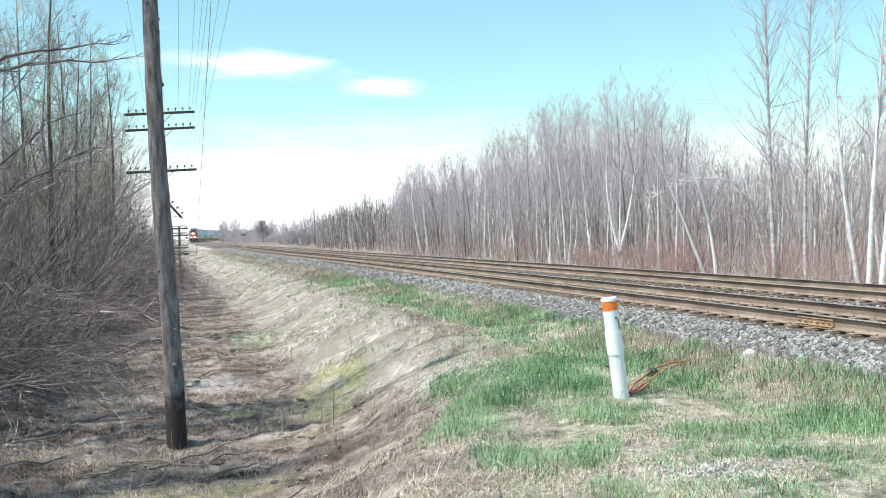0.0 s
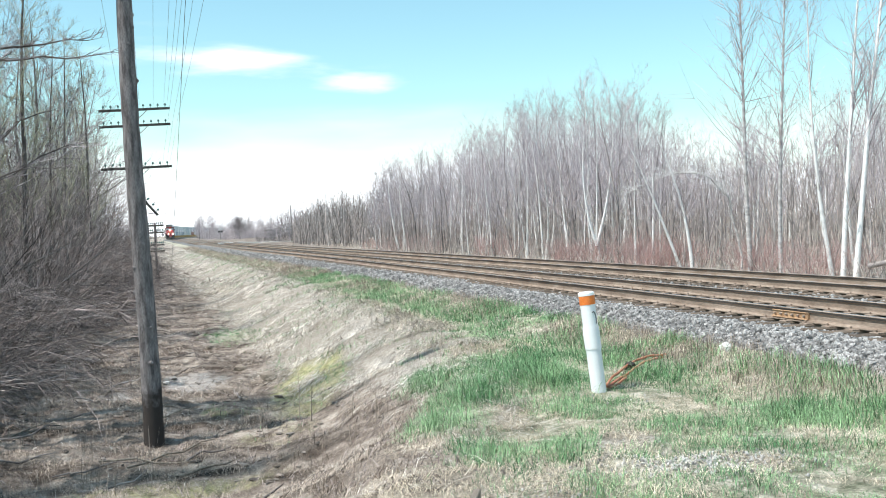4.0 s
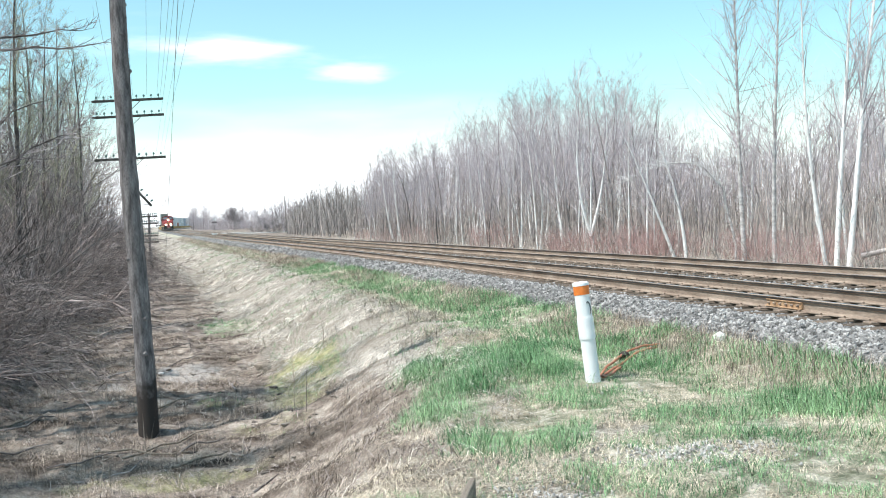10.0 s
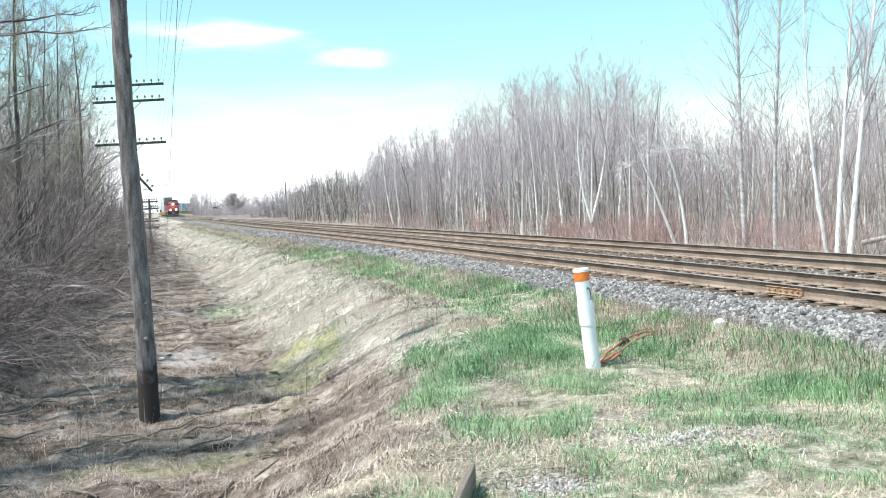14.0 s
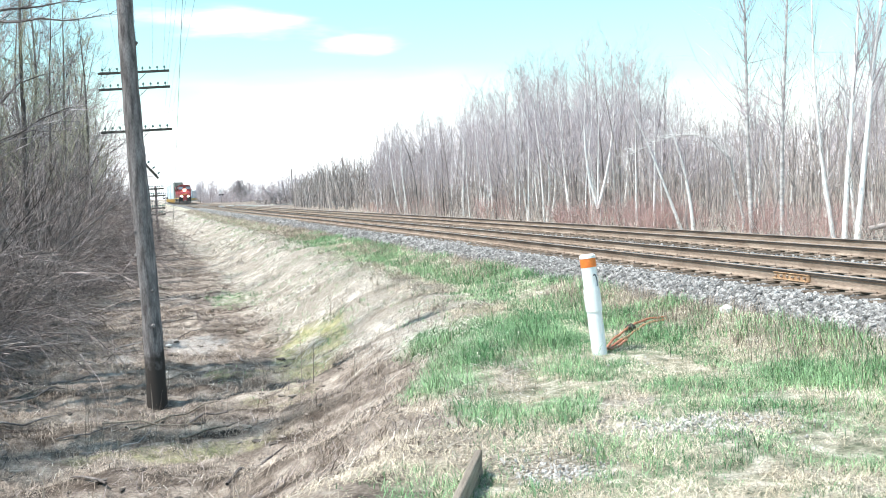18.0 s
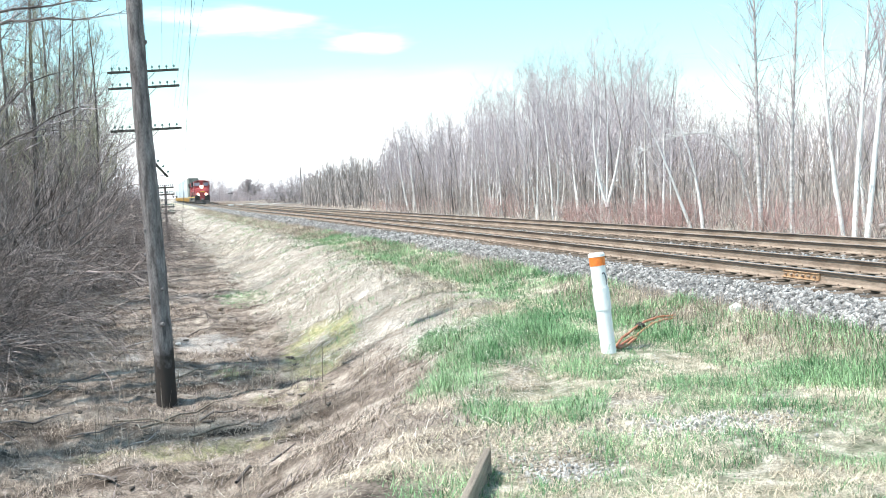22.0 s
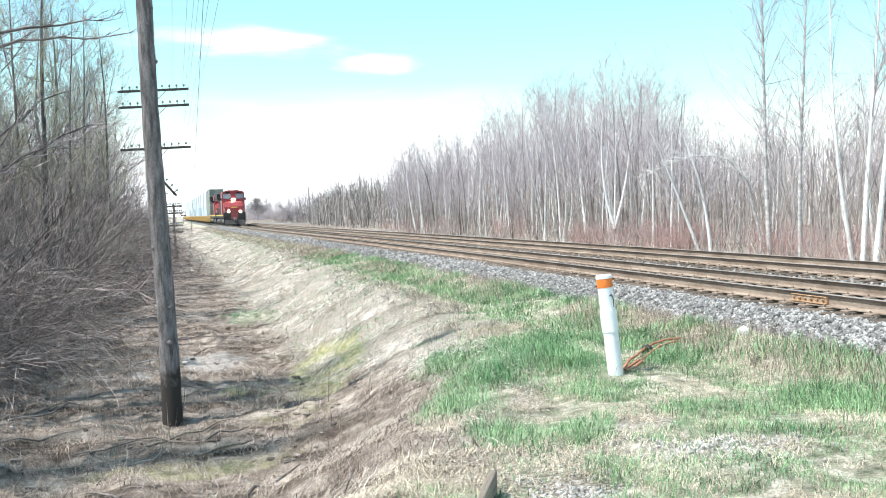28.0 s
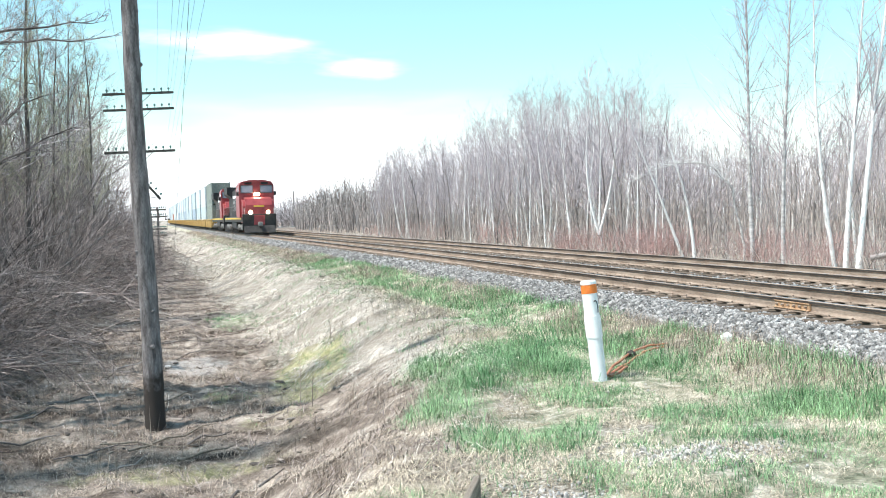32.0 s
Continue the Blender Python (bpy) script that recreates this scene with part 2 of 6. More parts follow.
M_BARK_DARK = material("dark_grey_bark", (0.09, 0.076, 0.069), (0.23, 0.203, 0.187), 3, 0.9, 0.4, per_thing=0.4)
M_TWIG_OLIVE = material("olive_catkin_twigs", (0.30, 0.285, 0.20), (0.48, 0.455, 0.34), 3, 0.9, 0.0, per_thing=0.5)
M_TWIG = material("bare_twig_bark", (0.38, 0.325, 0.332), (0.60, 0.535, 0.545), 3, 0.9, 0.0, per_thing=0.5)
M_THICKET = material("thicket_bark", (0.35, 0.292, 0.262), (0.62, 0.54, 0.49), 3, 0.9, 0.0, per_thing=0.6)
M_TWIG_RED = material("red_dogwood_bark", (0.40, 0.245, 0.225), (0.54, 0.38, 0.345), 3, 0.8, 0.0, per_thing=0.4)
M_TWIG_DARK = material("dark_thicket_bark", (0.20, 0.175, 0.175), (0.41, 0.37, 0.37), 3, 0.9, 0.0, per_thing=0.8)
M_THORN = material("dark_brown_bramble_bark", (0.16, 0.128, 0.117), (0.37, 0.315, 0.29), 3, 0.9, 0.0, per_thing=0.8)
M_CLOD = material("damp_dark_soil", (0.11, 0.092, 0.078), (0.30, 0.258, 0.222), 3, 0.95, 0.3, per_thing=0.6)
M_POPLAR = material("pale_grey_poplar_bark", (0.34, 0.31, 0.295), (0.66, 0.63, 0.60), 4.0, 0.85, 0.3, stretch=(0.6, 0.6, 2.0), grain=0.4)
M_TURF = material("green_grass_blades", (0.080, 0.20, 0.082), (0.30, 0.45, 0.24), 1.4, 0.7, 0.0, per_thing=0.7)
M_STRAW = material("dry_straw_blades", (0.42, 0.37, 0.305), (0.82, 0.77, 0.69), 1.6, 0.85, 0.0, per_thing=0.7)
M_DRY = material("tan_dry_grass", (0.42, 0.355, 0.26), (0.73, 0.64, 0.50), 1.0, 0.85, 0.0, per_thing=0.55)
M_WEED = material("dry_brown_weed", (0.25, 0.20, 0.16), (0.46, 0.385, 0.315), 1.0, 0.9, 0.0, per_thing=0.6)
M_LOG = material("sawn_grey_timber", (0.20, 0.165, 0.13), (0.36, 0.31, 0.25), 4, 0.9, 0.4, stretch=(6, 0.4, 6))
M_RED = material("red_loco_paint", (0.28, 0.042, 0.046), (0.37, 0.068, 0.066), 1.5, 0.4, 0.03, spec=0.5)
M_WHITE = material("white_loco_paint", (0.72, 0.72, 0.70), (0.80, 0.80, 0.78), 1.5, 0.45, 0.03, spec=0.5)
M_BLACK = material("grimy_black_paint", (0.025, 0.024, 0.024), (0.06, 0.056, 0.052), 2, 0.6, 0.1)
M_STEEL = material("dusty_grey_steel", (0.16, 0.15, 0.14), (0.28, 0.27, 0.25), 3, 0.6, 0.15, 0.3)
M_YELLOW = material("yellow_safety_paint", (0.70, 0.48, 0.06), (0.80, 0.58, 0.10), 3, 0.5, 0.05)
# pale base colour stands in for the sky mirrored in the glass
M_PANE = material("sky_reflection_cab_glass", (0.24, 0.29, 0.34), (0.34, 0.39, 0.44), 1, 0.08, 0.0, spec=0.6)
M_LAMP = glow("headlight_glow", (1.0, 0.84, 0.58), 60)
M_WELL = material("faded_yellow_well_car", (0.40, 0.25, 0.09), (0.54, 0.36, 0.14), 1.2, 0.7, 0.1, fine=20)
M_BOX = [
    material("grey_green_container", (0.17, 0.195, 0.175), (0.27, 0.29, 0.255), 0.8, 0.6, 0.05, fine=6),
    material("white_container", (0.52, 0.56, 0.58), (0.62, 0.66, 0.68), 0.7, 0.5, 0.05, fine=5),
    material("pale_grey_container", (0.40, 0.47, 0.50), (0.50, 0.57, 0.60), 0.7, 0.5, 0.05, fine=5),
    material("rust_red_container", (0.30, 0.12, 0.08), (0.38, 0.17, 0.11), 0.7, 0.6, 0.05, fine=5),
    material("blue_grey_container", (0.25, 0.32, 0.40), (0.33, 0.40, 0.47), 0.7, 0.5, 0.05, fine=5),
]


# ---- mesh helpers ----
def finish(name, verts, faces, mat, parent=None, label="", smooth=False):
    me = bpy.data.meshes.new(name)
    me.from_pydata(verts, [], faces)
    for m in mat if isinstance(mat, (list, tuple)) else (mat,):
        me.materials.append(m)
    if smooth:
        me.polygons.foreach_set("use_smooth", [True] * len(me.polygons))
    ob = new(name, me)
    ob.parent = parent
    if label:
        ob["label"] = label
    return ob


def part(name, bm, mat, parent=None, label="", smooth=False):
    me = bpy.data.meshes.new(name)
    bm.to_mesh(me)
    bm.free()
    for m in mat if isinstance(mat, (list, tuple)) else (mat,):
        me.materials.append(m)
    if smooth:
        me.polygons.foreach_set("use_smooth", [True] * len(me.polygons))
    ob = new(name, me)
    ob.parent = parent
    if label:
        ob["label"] = label
    return ob


def box(bm, c, s, bevel=0.0, m=None):
    mat = Matrix.Translation(c) @ (m or Matrix()) @ Matrix.Diagonal((*s, 1))
    got = bmesh.ops.create_cube(bm, size=1, matrix=mat)["verts"]
    if bevel:
        edges = list({e for v in got for e in v.link_edges})
        bmesh.ops.bevel(bm, geom=edges, offset=bevel, segments=1, affect="EDGES")
    return bm


def boxed(c, s, bevel=0.0, m=None):
    return box(bmesh.new(), c, s, bevel, m)


def prism(outline, x0, x1):
    """A solid whose y-z outline runs from x0 to x1."""
    bm = bmesh.new()
    a = [bm.verts.new((x0, y, z)) for y, z in outline]
    b = [bm.verts.new((x1, y, z)) for y, z in outline]
    n = len(outline)
    bm.faces.new(a), bm.faces.new(b[::-1])
    for i in range(n):
        bm.faces.new((a[i], b[i], b[(i + 1) % n], a[(i + 1) % n]))
    bmesh.ops.recalc_face_normals(bm, faces=bm.faces)
    return bm


def cylinder(bm, p, q, r0, r1=None, sides=16):
    p, q = Vector(p), Vector(q)
    m = Matrix.Translation((p + q) / 2) @ (q - p).to_track_quat("Z", "Y").to_matrix().to_4x4()
    bmesh.ops.create_cone(bm, cap_ends=True, segments=sides, radius1=r0, radius2=r0 if r1 is None else r1, depth=(q - p).length, matrix=m)
    return bm


def add_tube(V, F, pts, radii, sides=4, tip=False):
    """Append a tapering tube along pts to vertex and face lists; tip closes it in a point."""
    base = len(V)
    n = len(pts)
    for i in range(n):
        d = (pts[min(i + 1, n - 1)] - pts[max(i - 1, 0)]).normalized()
        a = d.cross(Vector((0.31, 0.17, 0.93) if abs(d.z) < 0.8 else (1, 0.13, 0))).normalized()
        b = d.cross(a)
        if tip and i == n - 1:
            V.append(tuple(pts[i]))
            break
        for k in range(sides):
            w = 2 * math.pi * k / sides
            V.append(tuple(pts[i] + (a * math.cos(w) + b * math.sin(w)) * radii[i]))
    for i in range(n - 1):
        o = base + i * sides
        for k in range(sides):
            k2 = (k + 1) % sides
            if tip and i == n - 2:
                F.append((o + k, o + k2, o + sides))
            else:
                F.append((o + k, o + k2, o + sides + k2, o + sides + k))


# ---- the line of the track ----
TRACK_S = np.array([-400.0, -200, -100, -50, 0, 18, 30, 60, 95, 122, 150, 200, 248, 295, 340, 400, 444, 500, 560, 640, 720, 820, 950, 1200])
TRACK_X = np.array([10.05, 10.05, 10.05, 10.05, 10.05, 10.02, 9.86, 9.38, 8.42, 8.0, 7.70, 7.08, 6.55, 6.12, 5.62, 4.85, 4.5, 5.2, 8.0, 15.0, 25.0, 42.0, 70.0, 150.0])
_s = np.arange(-400.0, 1200.0, 2.0)
_x = np.interp(_s, TRACK_S, TRACK_X)
_k = np.exp(-np.linspace(-2.2, 2.2, 25) ** 2)
_x = np.convolve(np.pad(_x, 12, mode="edge"), _k / _k.sum(), mode="valid")
GAP = 3.87  # between the centre lines of the two tracks


def track_x(s):
    return float(np.interp(s, _s, _x))


def track_dir(s):
    return Vector((track_x(s + 2) - track_x(s - 2), 4, 0)).normalized()


def beside(s, off, z=0.0):
    """The place off metres to the right of the near track's centre line at s."""
    d = track_dir(s)
    return Vector((track_x(s) + d.y * off, s - d.x * off, z))


# ---- the ground ----
def smooth(a, b, v):
    v = np.clip((v - a) / (b - a), 0, 1)
    return v * v * (3 - 2 * v)


EDGE_S = [-40.0, -5.0, 0.0, 5.0, 9.0, 13.0, 18.0, 30.0, 60.0, 2000.0]
EDGE_X = [-16.25, -6.25, -2.85, 0.05, 2.25, 4.05, 4.98, 5.58, 6.0, 6.0]


def hump(x, y, k):
    return np.sin(x * k + 1.3 * np.sin(y * k * 0.7)) * np.sin(y * k * 1.13 + 1.7 * np.sin(x * k * 0.6))


def lattice(ix, iy, seed):
    h = np.sin(ix * 127.1 + iy * 311.7 + seed * 74.7) * 43758.5453
    return h - np.floor(h)


def lumps(x, y, size, seed):
    """Smooth random lumps of about that size, from -1 to 1."""
    u, v = x / size, y / size
    i, j = np.floor(u), np.floor(v)
    f, g = u - i, v - j
    f, g = f * f * (3 - 2 * f), g * g * (3 - 2 * g)
    a = lattice(i, j, seed) * (1 - f) + lattice(i + 1, j, seed) * f
    c = lattice(i, j + 1, seed) * (1 - f) + lattice(i + 1, j + 1, seed) * f
    return (a * (1 - g) + c * g) * 2 - 1


def ground_z(x, y):
    x, y = np.asarray(x, float), np.asarray(y, float)
    u = x - np.interp(y, _s, _x) + 9.8
    e = np.interp(y, EDGE_S, EDGE_X) + 0.35 * lumps(x * 0.2, y, 2.1, 5)
    d = e - u
    ditch = -1.80 + 0.35 * smooth(-3.5, -14, u) + 0.5 * smooth(60, 200, y)
    top = -0.62 + 0.22 * smooth(6.0, 7.3, u) + 0.38 * smooth(6, 0, np.hypot(x, y)) + 0.03 * hump(x, y, 1.1)
    z = top + (ditch - top) * smooth(0, 3.6, d)
    z = np.where(u > 15, -0.42 + 0.15 * smooth(16.5, 19, u), z)
    low = smooth(0.2, 2.6, d)
    open_land = np.where((u < 7.0) | (u > 17), 1.0, 0.0)
    tuft = 0.05 * lumps(x, y, 0.6, 1) + 0.03 * lumps(x, y, 0.27, 2)
    rut = 0.065 * lumps(x * 0.30 + 0.2 * y, y, 0.8, 3) + 0.08 * lumps(x * 0.7, y, 0.42, 4) + 0.045 * lumps(x, y, 0.21, 6)
    z = z + open_land * (tuft * 0.7 + low * rut)
    far = smooth(40, 160, np.abs(u - 11))
    return z + far * (0.5 * hump(x, y, 0.021))


def gz(x, y):
    return float(ground_z(x, y))


def spaced(lo, a, b, hi, step):
    mid = list(np.arange(a, b + 1e-6, step))
    out, p, g = [], b, step
    while p < hi:
        g = min(g * 1.22, 0.7) if abs(p) < 75 else g * 1.22
        p += g
        out.append(p)
    left, p, g = [], a, step
    while p > lo:
        g = min(g * 1.22, 0.7) if abs(p) < 75 else g * 1.22
        p -= g
        left.append(p)
    return np.array(left[::-1] + mid + out)


def make_ground():
    xs, ys = spaced(-2500, -7, 8.0, 2500, 0.105), spaced(-1500, 5, 32, 4000, 0.12)
    X, Y = np.meshgrid(xs, ys)
    Z = ground_z(X, Y)
    nx, ny = len(xs), len(ys)
    V = np.stack([X, Y, Z], -1).reshape(-1, 3)
    i = (np.arange(ny - 1)[:, None] * nx + np.arange(nx - 1)[None]).ravel()
    F = np.stack([i, i + 1, i + 1 + nx, i + nx], -1)
    me = bpy.data.meshes.new("ground")
    me.from_pydata(V.tolist(), [], F.tolist())
    me.materials.append(M_GROUND)
    me.polygons.foreach_set("use_smooth", [True] * len(me.polygons))
    u = V[:, 0] - np.interp(V[:, 1], _s, _x) + 9.8
    e = np.interp(V[:, 1], EDGE_S, EDGE_X)
    for name, values in (("turf", turf_zone(V[:, 0], V[:, 1], u, e)), ("straw", straw_zone(V[:, 0], V[:, 1], u, e)), ("moss", moss_zone(V[:, 0], V[:, 1])), ("bare", bare_zone(V[:, 0], V[:, 1]))):
        at = me.attributes.new(name, "FLOAT", "POINT")
        at.data.foreach_set("value", np.clip(values, 0, 1).astype(np.float32))
    tagged(new("ground", me), "rough trackside ground of brown litter, straw and young green turf", "ground", kind="structure")


def oval(x, y, cx, cy, rx, ry, turn=0.0):
    """1 inside a soft-edged oval, 0 outside."""
    c, n = math.cos(turn), math.sin(turn)
    dx, dy = x - cx, y - cy
    return smooth(1.15, 0.5, np.hypot((dx * c + dy * n) / rx, (dy * c - dx * n) / ry))


def lush_zone(x, y):
    """The thick young grass round the post and on the face of the bank."""
    lush = oval(x, y, 4.3, 13.9, 1.15, 2.7) + 0.95 * oval(x, y, 3.35, 12.0, 0.75, 2.2, -0.35) + 0.85 * oval(x, y, 2.72, 9.2, 0.34, 0.75)
    lush = lush + 0.9 * oval(x, y, 5.3, 9.5, 1.1, 0.75, 0.2) + 0.75 * oval(x, y, 5.6, 7.8, 0.8, 0.65) + 0.75 * oval(x, y, 6.5, 9.4, 0.7, 0.9) + 0.8 * oval(x, y, 6.2, 12.0, 0.75, 1.2)
    lush = lush + 0.7 * oval(x, y, 3.5, 8.9, 0.3, 0.9, -0.5) + 0.6 * oval(x, y, 3.15, 7.6, 0.3, 0.35) + 0.3 * oval(x, y, 5.2, 33.0, 0.7, 8.0)
    bare = oval(x, y, 3.75, 11.7, 0.45, 1.2, -0.45) + oval(x, y, 3.35, 10.6, 0.3, 0.5) + 0.9 * oval(x, y, 4.75, 11.3, 0.45, 0.4)
    return np.clip(lush, 0, 1.1) * (1 - 0.35 * np.clip(bare, 0, 1))


def turf_zone(x, y, u, e):
    z = smooth(-0.6, 0.7, u - e) * smooth(16, 12, u) * 0.84 * smooth(-2, 4, u + y * 0.3)
    z = z + 0.14 * smooth(0.5, 1.3, u - e) * smooth(7.0, 6.2, u) * smooth(14, 20, y) * smooth(70, 40, y)
    z = z - 0.45 * oval(x, y, 4.3, 7.9, 0.9, 0.45) - 0.7 * oval(x, y, 4.0, 9.1, 0.4, 1.6, -0.75) - 0.45 * oval(x, y, 2.7, 7.9, 0.9, 0.9) - 0.25 * oval(x, y, 3.75, 11.7, 0.5, 1.2, -0.45)
    z = z - 0.2 * smooth(9.3, 7.6, y) * smooth(1.0, 3.0, x)
    patch = smooth(1.2, 0.3, np.hypot(x - 2.1, (y - 34.0) / 3.0)) + 0.75 * smooth(1.0, 0.3, np.hypot((x - 2.75) / 0.7, (y - 19.4) / 1.3)) + 0.5 * smooth(3.0, 1.0, np.hypot(u - 4.7, (y - 62) / 5))
    lush = lush_zone(x, y)
    return np.maximum(np.maximum(z, lush), 0.8 * patch)


def bare_zone(x, y):
    """Trodden pale soil on the ditch floor."""
    return np.clip(oval(x, y, 0.75, 23.9, 0.95, 1.9) + 0.7 * oval(x, y, -1.4, 22.6, 1.3, 0.7), 0, 1)


def bank(y, d):
    """How far a place d metres down from the bank's edge belongs to the straw-covered bank."""
    foot = np.interp(y, [8, 13, 18, 24, 60], [-0.5, 0.35, 1.8, 3.0, 3.6])
    return smooth(foot + 0.7, foot - 0.7, d)


def straw_zone(x, y, u, e):
    z = bank(y, e - u) * 0.8 + 0.22
    z = np.where(u > 15, 0.75 - 0.45 * smooth(60, 130, y), z)
    return np.where(u < 9, np.maximum(z, smooth(80, 160, y) * 0.8), z)


def moss_zone(x, y):
    return 0.95 * oval(x, y, 2.75, 20.8, 1.0, 4.0, -0.15) + 0.65 * oval(x, y, 1.1, 19.5, 0.8, 0.8) + 0.75 * oval(x, y, 0.0, 14.1, 1.9, 0.75) + 0.5 * oval(x, y, 1.6, 16.6, 0.9, 0.9)


make_ground()


# ---- the railway ----
def make_ballast():
    prof = [(-2.85, -0.52), (-2.3, -0.36), (-1.75, -0.215), (-1.1, -0.25), (1.1, -0.25), (1.6, -0.25), (GAP / 2, -0.28), (GAP - 1.6, -0.25),
            (GAP, -0.25), (GAP + 1.75, -0.25), (GAP + 2.85, -0.55)]
    rows = list(np.arange(-60, 60, 0.5)) + list(np.arange(60, 1100, 5.0))
    V, F = [], []
    for s in rows:
        for k, (o, z) in enumerate(prof):
            w = 0.05 * math.sin(s * 1.7 + k) * math.sin(s * 0.61 + 2 * k) if k in (0, 1, 9, 10) else 0.0
            V.append(tuple(beside(s, o + w * 2, z + w * 0.3)))
    n = len(prof)
    for i in range(len(rows) - 1):
        for k in range(n - 1):
            a = i * n + k
            F.append((a, a + 1, a + 1 + n, a + n))
    bed = finish("ballast_bed", V, F, M_BALLAST, smooth=True)
    tagged(bed, "grey crushed stone ballast bed under two railway tracks", "ballast", kind="structure")
    return bed


RAIL = [(-0.076, -0.186), (0.076, -0.186), (0.076, -0.172), (0.016, -0.155), (0.010, -0.14), (0.010, -0.06), (0.034, -0.042), (0.037, -0.010), (0.026, 0.0),
        (-0.026, 0.0), (-0.037, -0.010), (-0.034, -0.042), (-0.010, -0.06), (-0.010, -0.14), (-0.016, -0.155), (-0.076, -0.172)]


def make_rail(off, parent):
    rows = list(np.arange(-60, 120, 2.0)) + list(np.arange(120, 1100, 6.0))
    V, F = [], []
    n = len(RAIL)
    for s in rows:
        for o, z in RAIL:
            V.append(tuple(beside(s, off + o, z)))
    for i in range(len(rows) - 1):
        for k in range(n):
            k2 = (k + 1) % n
            F.append((i * n + k, i * n + k2, (i + 1) * n + k2, (i + 1) * n + k))
    rail = finish("rail", V, F, [M_RUST, M_POLISHED, M_RAIL_SHADE], parent, "rusty steel rail with a worn bright head")
    # both sides of the head take the painted shade
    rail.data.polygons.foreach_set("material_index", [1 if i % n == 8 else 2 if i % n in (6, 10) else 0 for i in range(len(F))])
    return rail


def unit_mesh(name, bm, mat):
    me = bpy.data.meshes.new(name)
    bm.to_mesh(me)
    bm.free()
    me.materials.append(mat)
    return me


def make_track(off, label):
    track = tagged(new("railway_track"), label, "railway track", "two railway tracks", "structure")
    make_rail(off - 0.7525, track)
    make_rail(off + 0.7525, track)
    tie = unit_mesh("tie", boxed((0, 0, 0), (2.6, 0.23, 0.17), 0.012), M_TIE)
    plate = unit_mesh("tie_plate", boxed((0, 0, 0), (0.36, 0.18, 0.02), 0.004), M_RUST)
    spike = bmesh.new()
    for x, y in ((-0.1, 0.05), (0.1, -0.05)):
        box(spike, (x, y, 0.012), (0.03, 0.02, 0.03), 0.004)
    spike = unit_mesh("spike", spike, M_RUST)
    rng = random.Random(7 + int(off))
    for i in range(130):
        s = 9.0 + i * 0.53
        d = track_dir(s)
        turn = -math.degrees(math.atan2(d.x, d.y)) + rng.uniform(-1.2, 1.2)
        ob = new("tie", tie)
        ob.parent = track
        ob.matrix_basis = Matrix.Translation(beside(s, off + rng.uniform(-0.04, 0.04), -0.286)) @ pose(0, 0, 0, 0, 0, turn)
        if i < 70:
            for o in (-0.7525, 0.7525):
                p = new("tie_plate", plate)
                p.parent = track
                p.matrix_basis = Matrix.Translation(beside(s, off + o, -0.193)) @ pose(0, 0, 0, 0, 0, turn)
                if i < 45:
                    q = new("spike", spike)
                    q.parent = track
                    q.matrix_basis = Matrix.Translation(beside(s, off + o, -0.178)) @ pose(0, 0, 0, 0, 0, turn)
    V, F = [], []
    for s in [9.0 - 0.53 * i for i in range(1, 60)] + [9.0 + 0.53 * i for i in range(130, 400)]:
        a = len(V)
        for y, z in ((-0.11, -0.3), (0.11, -0.3), (0.11, -0.2), (-0.11, -0.2)):
            for o in (-1.3, 1.3):
                V.append(tuple(beside(s + y, off + o, z)))
        F += [(a, a + 1, a + 3, a + 2), (a + 2, a + 3, a + 5, a + 4), (a + 4, a + 5, a + 7, a + 6), (a, a + 2, a + 4, a + 6), (a + 1, a + 7, a + 5, a + 3)]
    tagged(finish("distant_ties", V, F, M_TIE, track), "weathered timber ties farther along", kind="stuff")
    return track


def make_joint(track, s, off, side):
    """A bolted joint bar on the web of a rail."""
    d = track_dir(s)
    turn = -math.degrees(math.atan2(d.x, d.y))
    bm = prism([(-0.457, -0.15), (0.457, -0.15), (0.457, -0.055), (-0.457, -0.055)], -0.016, 0.016)
    box(bm, (side * 0.022, 0, -0.148), (0.05, 0.914, 0.018), 0.004)
    box(bm, (side * 0.016, 0, -0.052), (0.03, 0.914, 0.014), 0.004)
    bar = part("joint_bar", bm, M_RUST_PALE, track, "bright orange-rusty bolted joint bar")
    bar.matrix_basis = Matrix.Translation(beside(s, off + side * 0.030, 0)) @ pose(0, 0, 0, 0, 0, turn)
    for k in range(6):
        y = -0.38 + k * 0.152
        bm = bmesh.new()
        cylinder(bm, (side * 0.016, y, -0.10), (side * 0.045, y, -0.10), 0.02, sides=6)
        cylinder(bm, (side * 0.045, y, -0.10), (side * 0.06, y, -0.10), 0.011, sides=6)
        part("bolt", bm, M_RUST, bar)


bed = make_ballast()
near_track = make_track(0.0, "near railway track of rusty rails on timber ties")
far_track = make_track(GAP, "far railway track of rusty rails on timber ties")
JOINT_S = 14.3
make_joint(near_track, JOINT_S, -0.7525, -1)


def stone_mesh(rng, name, mat, size=1.0):
    bm = bmesh.new()
    bmesh.ops.create_icosphere(bm, subdivisions=1, radius=0.5 * size)
    k = Vector((rng.uniform(0.8, 1.3), rng.uniform(0.7, 1.1), rng.uniform(0.5, 0.8)))
    for v in bm.verts:
        v.co = Vector(a * b for a, b in zip(v.co, k)) * rng.uniform(0.72, 1.2)
    return unit_mesh(name, bm, mat)


